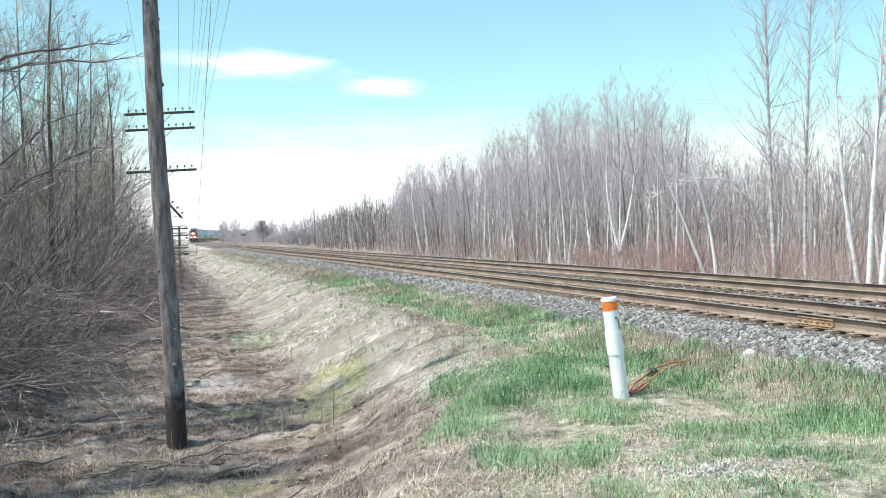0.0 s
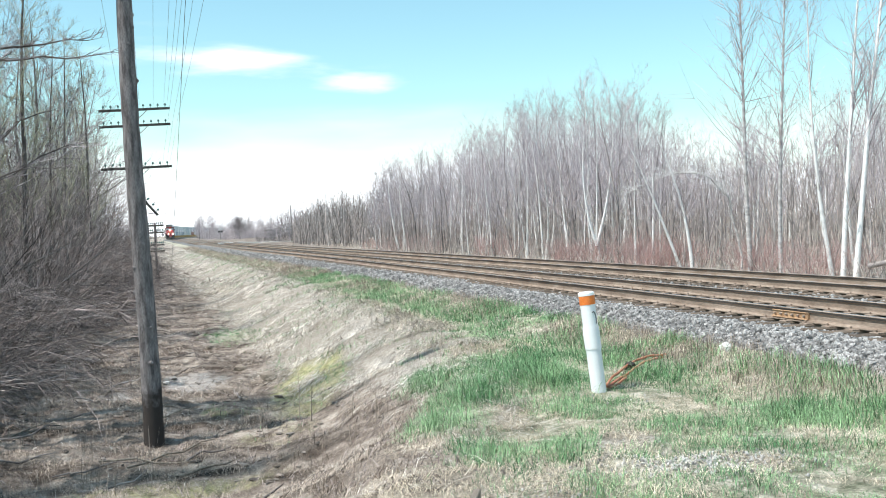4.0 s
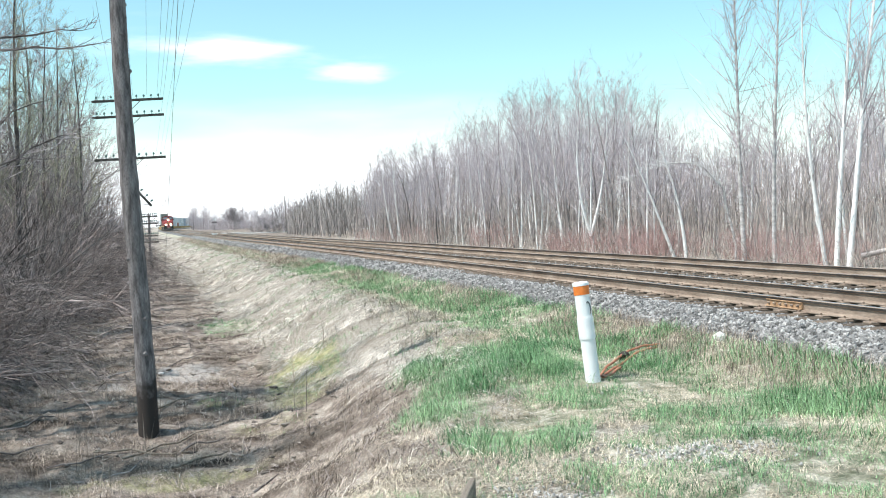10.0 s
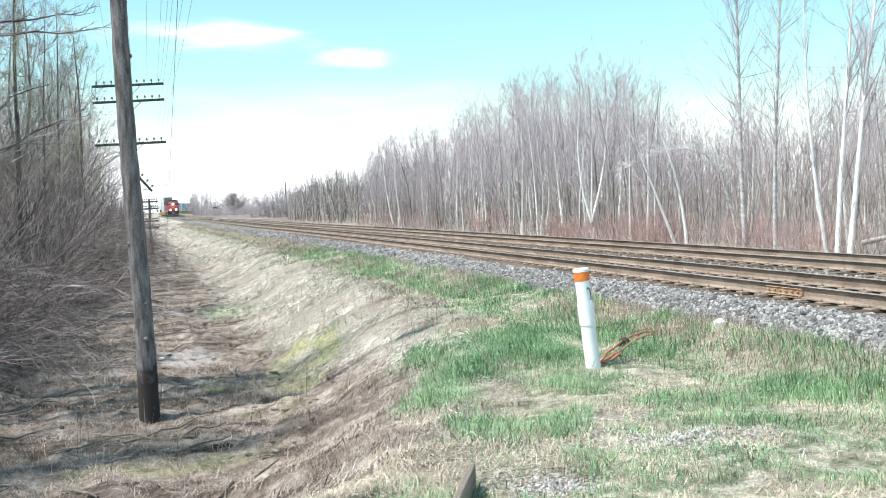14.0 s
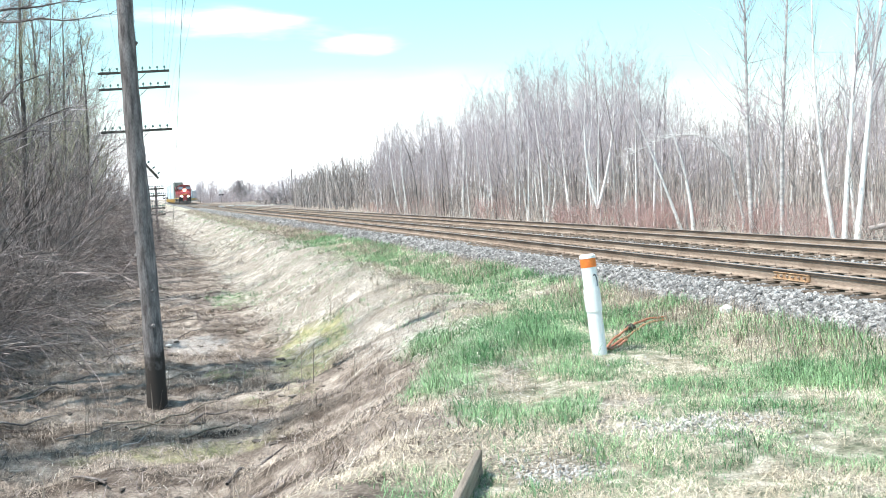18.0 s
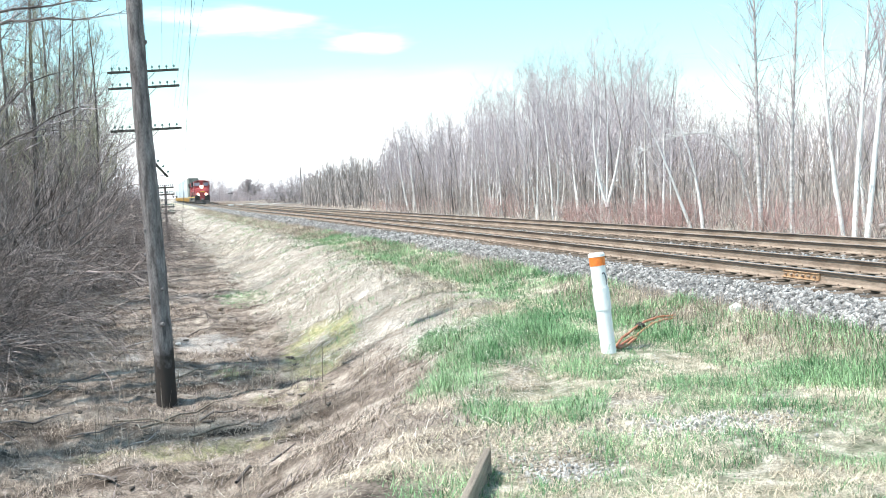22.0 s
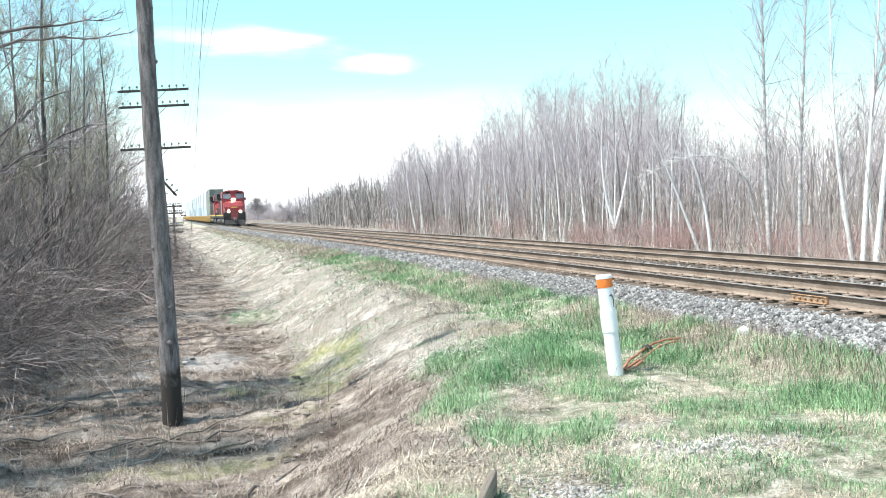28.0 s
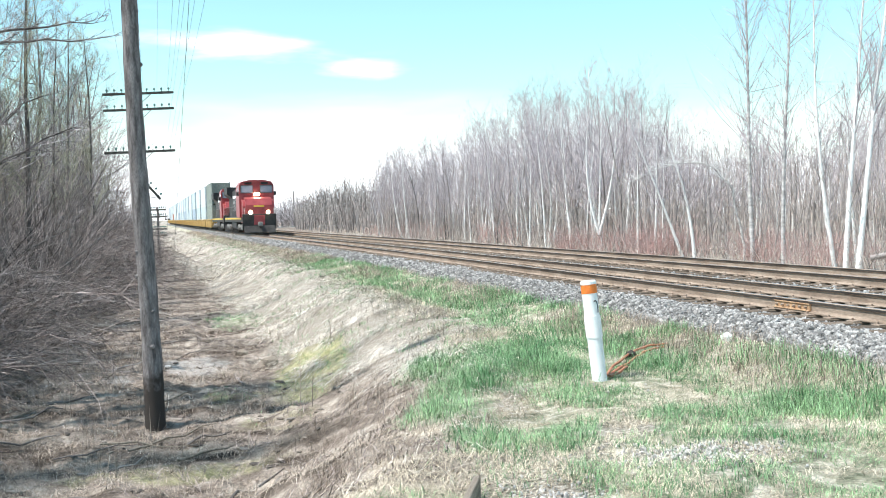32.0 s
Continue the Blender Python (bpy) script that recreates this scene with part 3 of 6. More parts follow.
def make_stones():
    rng = random.Random(5)
    kinds = [stone_mesh(rng, "stone", M_STONE) for _ in range(12)]
    shapes = [([v.co.copy() for v in me.vertices], [tuple(p.vertices) for p in me.polygons]) for me in kinds]

    def bed_z(o):
        return float(np.interp(o, [-2.85, -2.3, -1.75, -1.1, 1.6, GAP / 2, GAP - 1.6, GAP + 1.75], [-0.5, -0.36, -0.225, -0.25, -0.25, -0.28, -0.25, -0.25]))

    V, F = [], []

    def scatter(count, lo, hi, near, far, big):
        for _ in range(count):
            s = near + (far - near) * rng.random() ** 1.5
            o = rng.uniform(lo, hi)
            if o < -2.2 and rng.random() < (-o - 2.2) * 1.3:
                continue
            size = rng.uniform(0.036, 0.08) * big
            pts, fs = shapes[rng.randrange(12)]
            m = Matrix.Translation(beside(s, o, bed_z(o) + size * 0.12)) @ Euler((rng.uniform(0, 6), rng.uniform(0, 6), rng.uniform(0, 6))).to_matrix().to_4x4() @ Matrix.Scale(size, 4)
            a = len(V)
            V.extend([tuple(m @ p) for p in pts])
            F.extend([tuple(a + i for i in f) for f in fs])

    scatter(19000, -2.75, -0.95, 9, 34, 1.0)
    scatter(5000, -2.75, -0.95, 30, 70, 1.5)
    scatter(4500, 1.0, GAP - 1.0, 12, 60, 1.25)
    scatter(2000, -0.6, 0.6, 14, 50, 1.1)
    scatter(4000, -2.75, -0.9, 66, 170, 2.4)
    tagged(finish("loose_ballast", V, F, M_STONE, bed), "loose grey crushed stones", kind="stuff")
    for _ in range(300):
        s, o = rng.uniform(11.5, 19), rng.uniform(-2.75, -1.2)
        ob = new("stone", kinds[rng.randrange(12)])
        ob.parent = bed
        k = rng.uniform(0.05, 0.095)
        ob.matrix_basis = Matrix.Translation(beside(s, o, bed_z(o) + k * 0.2)) @ Euler((rng.uniform(0, 6), rng.uniform(0, 6), rng.uniform(0, 6))).to_matrix().to_4x4() @ Matrix.Scale(k, 4)
    big = stone_mesh(random.Random(11), "boulder", M_PALE_STONE)
    rock = new("boulder", big)
    rock.matrix_basis = Matrix.Translation((ROCK[0], ROCK[1], ROCK[2])) @ pose(0, 0, 0, 10, 0, 20) @ Matrix.Diagonal((0.25, 0.2, 0.22, 1))
    tagged(rock, "single pale broken boulder at the foot of the ballast", "rock")


ROCK = (7.28, 12.85, -0.34)
make_stones()


# ---- marker post and its cables ----
POST = (5.02, 11.83)


def make_post():
    x, y = POST
    z = gz(x, y) - 0.07
    post = tagged(new("marker_post"), "white plastic pipe marker post with an orange top band", "marker post")
    post.matrix_basis = Matrix.Translation((x, y, z)) @ pose(0, 0, 0, -3, -4.8, 0) @ Matrix.Diagonal((1, 1, 1.06, 1))
    bm = bmesh.new()
    cylinder(bm, (0, 0, 0), (0, 0, 0.56), 0.090, sides=28)
    part("lower_pipe", bm, M_PVC, post, smooth=False)
    bm = bmesh.new()
    cylinder(bm, (0, 0, 0.555), (0, 0, 0.80), 0.099, sides=28)
    part("coupling", bm, M_PVC, post, "slightly wider white coupling sleeve")
    bm = bmesh.new()
    cylinder(bm, (0, 0, 0.80), (0, 0, 1.12), 0.090, sides=28)
    part("upper_pipe", bm, M_PVC, post)
    bm = bmesh.new()
    cylinder(bm, (0, 0, 1.055), (0, 0, 1.155), 0.0945, sides=28)
    part("orange_band", bm, M_ORANGE, post, "orange reflective band")
    bm = bmesh.new()
    cylinder(bm, (0, 0, 1.155), (0, 0, 1.185), 0.098, sides=28)
    cylinder(bm, (0, 0, 1.185), (0, 0, 1.20), 0.096, 0.08, sides=28)
    part("cap", bm, M_PVC, post, "white end cap")
    V, F = [], []
    pts = []
    for k in range(9):
        a = math.radians(200 - k * 32)
        side = math.radians(-68) + 0.26 * math.cos(a)
        pts.append(Vector((0.0915 * math.cos(side), 0.0915 * math.sin(side), 0.97 - k * 0.013 + 0.04 * math.sin(a))))
    add_tube(V, F, pts, [0.008] * 9, 6)
    finish("ink_mark", V, F, M_MARK, post, "small dark curled mark")


def make_cables():
    x, y = POST
    for i, (ways, lift) in enumerate(((((5.14, 11.95), (5.7, 12.8), (6.45, 13.75), (6.85, 13.72)), 0.07), (((5.16, 11.9), (5.8, 12.7), (6.5, 13.62), (6.78, 13.60)), 0.04), (((5.16, 11.86), (5.4, 12.05), (5.6, 12.3), (5.72, 12.62)), 0.02))):
        V, F, pts = [], [], []
        p = [Vector((*w, 0)) for w in ways]
        for k in range(19):
            f = k / 18
            q = p[0] * (1 - f) ** 3 + p[1] * 3 * f * (1 - f) ** 2 + p[2] * 3 * f * f * (1 - f) + p[3] * f ** 3
            q.z = gz(q.x, q.y) + 0.03 + lift * math.sin(math.pi * f) + 0.01 * math.sin(11 * f + i)
            pts.append(q)
        add_tube(V, F, pts, [0.016] * 19, 8)
        tagged(finish("cable_duct", V, F, M_CABLE, smooth=True), "orange plastic cable duct lying in the grass", "cable", "cable ducts at the post")
    clod = new("soil_clod", stone_mesh(random.Random(3), "soil_clod", M_CREOSOTE))
    clod.matrix_basis = Matrix.Translation((6.02, 13.12, gz(6.02, 13.12) + 0.06)) @ pose(0, 0, 0, 0, 0, 50) @ Matrix.Diagonal((0.42, 0.17, 0.24, 1))
    tagged(clod, "dark clod of soil and roots over the cables", "soil")


make_post()
make_cables()


# ---- poles and wires ----
def arm(parent, z, half, pins, shift=0.0, tilt=0.0):
    ob = part("crossarm", boxed((0, 0, 0), (half * 2, 0.09, 0.11), 0.01), M_ARM, parent, "dark timber crossarm")
    ob.matrix_basis = pose(shift, -0.16, z, 0, tilt, 0)
    for i in range(pins):
        f = (i + 0.5) / pins * 2 - 1
        f = math.copysign(0.25 + 0.72 * (abs(f) - 1 / pins) / (1 - 1 / pins), f)
        bm = bmesh.new()
        cylinder(bm, (f * half, 0, 0.05), (f * half, 0, 0.14), 0.014, sides=6)
        cylinder(bm, (f * half, 0, 0.13), (f * half, 0, 0.19), 0.045, 0.045, sides=8)
        cylinder(bm, (f * half, 0, 0.19), (f * half, 0, 0.235), 0.045, 0.02, sides=8)
        part("insulator", bm, M_GLASS_PIN, ob, "green glass insulator")
    for sgn in (-1, 1):
        bm = bmesh.new()
        cylinder(bm, (sgn * 0.55, -0.02, -0.04), (sgn * 0.08, 0.04, -0.45), 0.016, sides=5)
        part("brace", bm, M_STEEL, ob)
    return ob


def make_pole(x, y, height, r, lean, arms, label, knots=0):
    z = gz(x, y) - 0.1
    pole = tagged(new("telegraph_pole"), label, "telegraph pole", "line of telegraph poles")
    pole.matrix_basis = Matrix.Translation((x, y, z)) @ pose(0, 0, 0, 0, lean, 0)
    V, F, pts, rad = [], [], [], []
    rng = random.Random(int(y))
    n = 40 if knots else 12
    for k in range(n + 1):
        f = k / n
        pts.append(Vector((0.02 * math.sin(f * 9), 0.015 * math.sin(f * 7 + 1), f * height - 0.3 * (1 - f))))
        rad.append(r * (1.02 - 0.36 * f) + rng.uniform(-1, 1) * 0.006)
    add_tube(V, F, pts, rad, 20)
    V.append(tuple(pts[-1] + Vector((0, 0, 0.06))))
    m = len(V) - 1
    F += [(m - 20 + k, m - 20 + (k + 1) % 20, m) for k in range(20)]
    finish("shaft", V, F, M_POLE_FOOT, pole, smooth=True)
    for k in range(knots):
        f, a = rng.uniform(0.12, 0.98), rng.uniform(2.6, 6.9)
        zz, rr = f * height, r * (1.02 - 0.36 * f)
        bm = bmesh.new()
        c = Vector((math.cos(a) * rr, math.sin(a) * rr, zz))
        cylinder(bm, c * 1.0 - Vector((math.cos(a), math.sin(a), 0)) * 0.02, c + Vector((math.cos(a), math.sin(a), 0.3)) * 0.016, 0.045, 0.02, sides=8)
        part("knot", bm, M_POLE, pole)
    for z_arm, half, pins, tilt in arms:
        arm(pole, z_arm, half, pins, 0.0, tilt)
    return pole


POLES = [(-0.18, 17.2), (-0.77, 50.0), (-0.1, 78.0)]
make_pole(*POLES[0], 9.8, 0.155, -1.45, [(9.3, 1.52, 10, 0), (8.6, 1.52, 10, 0)], "tall leaning grey weathered timber telegraph pole", knots=34)
second_pole = make_pole(*POLES[1], 9.3, 0.14, 0.0, [(8.99, 1.54, 8, -2.4), (8.28, 1.54, 8, -2.4), (6.39, 1.54, 8, -2.0)], "distant grey telegraph pole with three dark crossarms")
arm(second_pole, 4.75, 0.66, 4, 0.40, 50.0)
make_pole(*POLES[2], 4.25, 0.12, -1.0, [(4.06, 0.62, 8, 0), (3.57, 0.62, 8, 0), (2.70, 0.6, 8, 0), (2.26, 0.6, 8, 0)], "short distant telegraph pole with four crossarms")


def wire(points, r, parent, slack=0.00022):
    V, F, pts = [], [], []
    for a, b in zip(points, points[1:]):
        a, b = Vector(a), Vector(b)
        sag = (b - a).length ** 2 * slack
        for k in range(14):
            f = k / 14
            pts.append(a.lerp(b, f) - Vector((0, 0, 4 * sag * f * (1 - f))))
    pts.append(Vector(points[-1]))
    add_tube(V, F, pts, [r] * len(pts), 4)
    finish("wire", V, F, M_WIRE, parent)


def make_wires():
    run = tagged(new("telegraph_wires"), "thin dark telegraph wires strung between the poles", "wires")
    for x, x2, on in ((-0.98, -1.35, 0), (-0.32, -0.55, 0), (0.16, 0.05, 0), (0.52, 0.50, 0), (0.72, 0.64, 0), (0.84, 0.72, 1), (1.12, 0.95, 1), (1.40, 1.15, 1)):
        pts = [(x + 0.1, -24, 7.5), (x, 17.2, 7.55), (x2, 50, 7.35 if on == 0 else 7.0)]
        if on:
            pts += [(x2 - 0.5, 90, 5.6), (x2 - 1.6, 150, 4.8)]
        wire(pts, 0.0042, run)
    # one broken wire trails down into the ditch
    wire([(1.0, 30, 7.9), (0.57, 62, -1.7)], 0.008, run, 0.00005)


make_wires()


# ---- bare trees ----
def tree_data(seed, height, r, lean=(0, 0), branches=26, start=0.3, rise=0.9, reach=0.22, bend=0.02, twigs=5, fine=3, wave=0.12):
    """Trunk and crown of one leafless tree as two vertex and face lists."""
    rng = random.Random(seed)
    TV, TF, CV, CF = [], [], [], []
    pts, p = [], Vector((0, 0, -0.25))
    n = 11
    way = Vector((lean[0], lean[1], 1)).normalized()
    for k in range(n + 1):
        pts.append(p.copy())
        way = (way + Vector((rng.gauss(0, bend), rng.gauss(0, bend), 0))).normalized()
        p += way * (height + 0.25) / n
    rad = [max(0.008, r * (1 - 0.93 * (k / n) ** 0.85)) for k in range(n + 1)]
    rad[0] *= 1.25
    add_tube(TV, TF, pts, rad, 7, True)

    def along(f):
        a = f * n
        i = min(int(a), n - 1)
        return pts[i].lerp(pts[i + 1], a - i), r * (1 - 0.93 * f ** 0.85)

    for b in range(branches):
        f = start + (0.98 - start) * (b + rng.random()) / branches
        q, rr = along(f)
        az = rng.uniform(0, 6.283)
        length = height * reach * (1.2 - f) * rng.uniform(0.5, 1.5) + 0.3
        d = Vector((math.cos(az), math.sin(az), rise * rng.uniform(0.5, 1.7))).normalized()
        bp = [q]
        for k in range(4):
            d = (d + Vector((rng.gauss(0, wave), rng.gauss(0, wave), 0.12 + rng.gauss(0, wave * 0.8)))).normalized()
            bp.append(bp[-1] + d * length / 4)
        br = max(0.006, min(rr * 0.45, 0.008 * length + 0.003))
        add_tube(CV, CF, bp, [br, br * 0.8, br * 0.6, br * 0.4, 0.002], 3, True)
        for t in range(twigs):
            g = rng.uniform(0.15, 1.0)
            i = min(int(g * 4), 3)
            o = bp[i].lerp(bp[i + 1], g * 4 - i)
            d2 = (d + Vector((rng.gauss(0, 0.55), rng.gauss(0, 0.55), rng.gauss(0.15, 0.3)))).normalized()
            l2 = length * rng.uniform(0.25, 0.6) * (1.15 - 0.5 * g)
            m2 = o + d2 * l2 * 0.5
            d3 = (d2 + Vector((rng.gauss(0, 0.2), rng.gauss(0, 0.2), 0.18))).normalized()
            e2 = m2 + d3 * l2 * 0.5
            w = max(0.004, br * 0.4)
            add_tube(CV, CF, [o, m2, e2], [w, w * 0.75, 0.0015], 3, True)
            for u in range(fine):
                g2 = rng.uniform(0.1, 0.9)
                o2 = o.lerp(m2, g2 * 2) if g2 < 0.5 else m2.lerp(e2, g2 * 2 - 1)
                d4 = (d3 + Vector((rng.gauss(0, 0.5), rng.gauss(0, 0.5), rng.gauss(0.15, 0.3)))).normalized()
                add_tube(CV, CF, [o2, o2 + d4 * (l2 * rng.uniform(0.3, 0.8) + 0.08)], [max(0.0028, w * 0.5), 0.0013], 3, True)
    return TV, TF, CV, CF


def tree_proto(name, bark, twig, label, category="tree", group="", **k):
    tv, tf, cv, cf = tree_data(**k)
    t = tagged(new(name), label, category, group)
    finish("trunk", tv, tf, bark, t, smooth=True)
    finish("crown", cv, cf, twig, t)
    return t


def shrub_proto(name, mat, label, seed, stems, height, spread, group, lean=0.35, twigs=6, r=0.012, wob=0.12, droop=0.0):
    rng = random.Random(seed)
    V, F, W, G = [], [], [], []
    for _ in range(stems):
        a, q = rng.uniform(0, 6.283), rng.random() ** 0.5 * spread
        p = Vector((math.cos(a) * q, math.sin(a) * q, -0.1))
        h = height * rng.uniform(0.45, 1.0)
        d = Vector((math.cos(a) * lean * rng.random() + rng.gauss(0, 0.16), math.sin(a) * lean * rng.random() + rng.gauss(0, 0.16), 1)).normalized()
        pts, ways = [p], []
        for k in range(6):
            d = (d + Vector((rng.gauss(0, wob), rng.gauss(0, wob), rng.gauss(-0.05, wob * 0.5) - droop * k))).normalized()
            ways.append(d)
            pts.append(pts[-1] + d * h / 6)
        rr = r * rng.uniform(0.6, 1.4)
        add_tube(V, F, pts, [rr, rr * 0.9, rr * 0.8, rr * 0.68, rr * 0.55, rr * 0.4, 0.002], 3, True)
        for t in range(twigs):
            g = rng.uniform(1.0, 6.0)
            i = min(int(g), 5)
            o = pts[i].lerp(pts[i + 1], g - i)
            d = ways[i]
            d2 = (d + Vector((rng.gauss(0, 0.75), rng.gauss(0, 0.75), rng.gauss(0, 0.5)))).normalized()
            l2 = h * rng.uniform(0.12, 0.34)
            m2 = o + d2 * l2 * 0.5
            e2 = m2 + (d2 + Vector((rng.gauss(0, 0.4), rng.gauss(0, 0.4), rng.gauss(0, 0.3)))).normalized() * l2 * 0.5
            add_tube(W, G, [o, m2, e2], [rr * 0.5, rr * 0.38, 0.002], 3, True)
            add_tube(W, G, [m2, m2 + (d2 + Vector((rng.gauss(0, 0.8), rng.gauss(0, 0.8), rng.gauss(0, 0.6)))).normalized() * l2 * 0.5], [rr * 0.36, 0.002], 3, True)
    t = tagged(new(name), label, "shrub", group)
    n = len(V)
    tagged(finish("brushwood", V + W, F + [tuple(n + i for i in g) for g in G], mat, t), "tangle of bare stems", kind="stuff")
    return t


def spread_out(protos, places):
    """Set each prototype once, then copies of them, at the places (x, y, turn, scale, which)."""
    used = set()
    for x, y, turn, k, w in places:
        m = Matrix.Translation((x, y, gz(x, y))) @ pose(0, 0, 0, 0, 0, turn)
        if w not in used:
            used.add(w)
            ob = protos[w]
        else:
            ob = copy_thing(protos[w], m)
        ob.matrix_basis = m @ Matrix.Scale(k, 4)


def wood_edge(y):
    """x of the left wood's edge beside the ditch."""
    return float(np.interp(y, [0, 14, 20, 25, 40, 60, 110, 160, 300], [-5.6, -4.6, -3.9, -3.3, -2.4, -2.3, -3.2, -6.0, -14.0]))


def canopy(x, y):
    """How high the wood beyond the tracks stands, set by bearing and distance from the eye: lowest towards the field,
    highest in the old clump.
    """
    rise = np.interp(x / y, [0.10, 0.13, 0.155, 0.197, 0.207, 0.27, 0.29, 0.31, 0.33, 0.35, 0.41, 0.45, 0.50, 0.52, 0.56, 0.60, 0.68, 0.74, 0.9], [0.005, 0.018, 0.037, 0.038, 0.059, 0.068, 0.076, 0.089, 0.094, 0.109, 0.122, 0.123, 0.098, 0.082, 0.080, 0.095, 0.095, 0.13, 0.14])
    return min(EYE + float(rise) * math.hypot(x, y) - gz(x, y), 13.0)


def stems(name, mat, label, places, seed, shoots=6, wob=0.05, lean=0.10, spray=0.35, longest=0.26):
    """Upright bare stems with short rising shoots at the places (x, y, height, thickness); joined."""
    rng = random.Random(seed)
    V, F = [], []
    for x, y, h, r in places:
        p = Vector((x, y, gz(x, y) - 0.1))
        d = Vector((rng.gauss(0, lean), rng.gauss(0, lean), 1)).normalized()
        pts = [p]
        for k in range(4):
            d = (d + Vector((rng.gauss(0, wob), rng.gauss(0, wob), 0.02))).normalized()
            pts.append(pts[-1] + d * h / 4)
        add_tube(V, F, pts, [r, r * 0.85, r * 0.65, r * 0.42, 0.002], 3, True)
        for t in range(shoots):
            g = rng.uniform(0.9, 3.95)
            i = int(g)
            o = pts[i].lerp(pts[i + 1], g - i)
            e = (d + Vector((rng.gauss(0, spray), rng.gauss(0, spray), rng.gauss(0.1, spray * 0.6)))).normalized()
            ln = h * rng.uniform(0.4, 1.0) * longest * (1.25 - 0.18 * g)
            m = o + e * ln * 0.5
            add_tube(V, F, [o, m, m + (e + Vector((rng.gauss(0, 0.25), rng.gauss(0, 0.25), 0.15))).normalized() * ln * 0.5], [r * 0.4, r * 0.3, 0.0015], 3, True)
    return tagged(finish(name, V, F, mat), label, "undergrowth", kind="stuff")


def plant_right():
    rng = random.Random(21)
    group = "leafless trees beyond the tracks"
    protos = []
    for i in range(12):
        birch = i in (0, 3, 5, 7, 10)
        protos.append(tree_proto("birch" if birch else "bare_tree", M_BIRCH if birch else M_BARK, M_TWIG,
                                 "slender leafless white-barked birch" if birch else "slender leafless grey-brown tree with upswept twigs", "tree", group,
                                 seed=100 + i, height=9.0, r=0.052 + 0.013 * (i % 3), lean=(rng.uniform(-0.09, 0.09), rng.uniform(-0.08, 0.08)),
                                 branches=34, start=0.16 + 0.09 * (i % 3), rise=1.0, reach=0.25 + 0.04 * (i % 2), bend=0.055, twigs=6, fine=3, wave=0.15))
    places = []
    while len(places) < 330:
        y = 12 + 125 * rng.random() ** 1.15
        depth = rng.random() ** 1.5 * (30 if y > 46 else 22)
        x = track_x(y) + 8.0 + depth
        if x < 0.20 * y or (21 < y < 32 and depth < 3.0):
            continue
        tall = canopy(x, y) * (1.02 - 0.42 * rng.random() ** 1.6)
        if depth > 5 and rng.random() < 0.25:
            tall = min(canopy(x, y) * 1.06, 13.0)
        places.append((x, y, rng.uniform(0, 360), tall / 9.0, rng.randrange(12)))
    spread_out(protos, places)
    thin, low, back, deep, wood = [], [], [], [], []
    while len(thin) < 1500:
        y = 14 + 106 * rng.random() ** 1.3
        depth = rng.random() ** 1.3 * 16
        x = track_x(y) + 7.6 + depth
        if x < 0.205 * y:
            continue
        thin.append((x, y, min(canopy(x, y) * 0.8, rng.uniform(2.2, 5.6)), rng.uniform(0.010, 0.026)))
    while len(low) < 2600:
        y = 13 + 100 * rng.random() ** 1.4
        x = track_x(y) + 6.9 + rng.random() ** 1.6 * 9
        if x < 0.205 * y:
            continue
        low.append((x, y, rng.uniform(0.5, 1.7), rng.uniform(0.005, 0.010) + 0.0001 * y))
    while len(back) < 1500:
        y = 95 + 200 * rng.random()
        x = max(0.122 * y, track_x(y) + 9) + 22 * rng.random() ** 1.3
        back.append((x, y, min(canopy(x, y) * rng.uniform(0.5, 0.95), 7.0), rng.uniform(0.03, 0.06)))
    while len(deep) < 1700:
        y = 22 + 90 * rng.random()
        x = track_x(y) + 20 + 40 * rng.random()
        if x > 0.3 * y:
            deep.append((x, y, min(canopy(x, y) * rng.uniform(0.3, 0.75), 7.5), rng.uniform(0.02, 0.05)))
    while len(wood) < 420:
        y = 112 + 200 * rng.random()
        x = max(0.125 * y, track_x(y) + 11)
        x = x + max(0.27 * y - x, 0) * rng.random()
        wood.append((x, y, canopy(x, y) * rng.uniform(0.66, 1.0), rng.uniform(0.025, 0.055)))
    stems("deep_wood", M_THICKET, "leafless brown trees crowding deep in the wood", deep, 304, 14, 0.07, 0.10, 0.5)
    stems("far_wood", M_BARK, "hazy leafless wood farther down the line", wood, 305, 30, 0.07, 0.09, 0.5, 0.20)
    stems("saplings", M_THICKET, "slim leafless grey-brown saplings under the trees", thin, 301, 10)
    stems("low_brush", M_THICKET, "low leafless brown brush along the wood's edge", low, 302, 5, 0.14, 0.28, 0.6)
    stems("far_saplings", M_THICKET, "hazy leafless thicket along the far wood", back, 303, 7, 0.08, 0.12, 0.5)
    shrubs = [shrub_proto("dogwood", M_TWIG_RED, "red-stemmed leafless dogwood bush", 320 + i, 46, 1.7, 0.9, "undergrowth beyond the tracks", twigs=6, lean=0.3, r=0.007) for i in range(2)]
    places = []
    for i in range(44):
        y = 20 + 30 * rng.random() if i < 32 else 50 + 40 * rng.random()
        places.append((track_x(y) + rng.uniform(7.1, 9.6), y, rng.uniform(0, 360), rng.uniform(0.6, 1.1), i % 2))
    spread_out(shrubs, places)


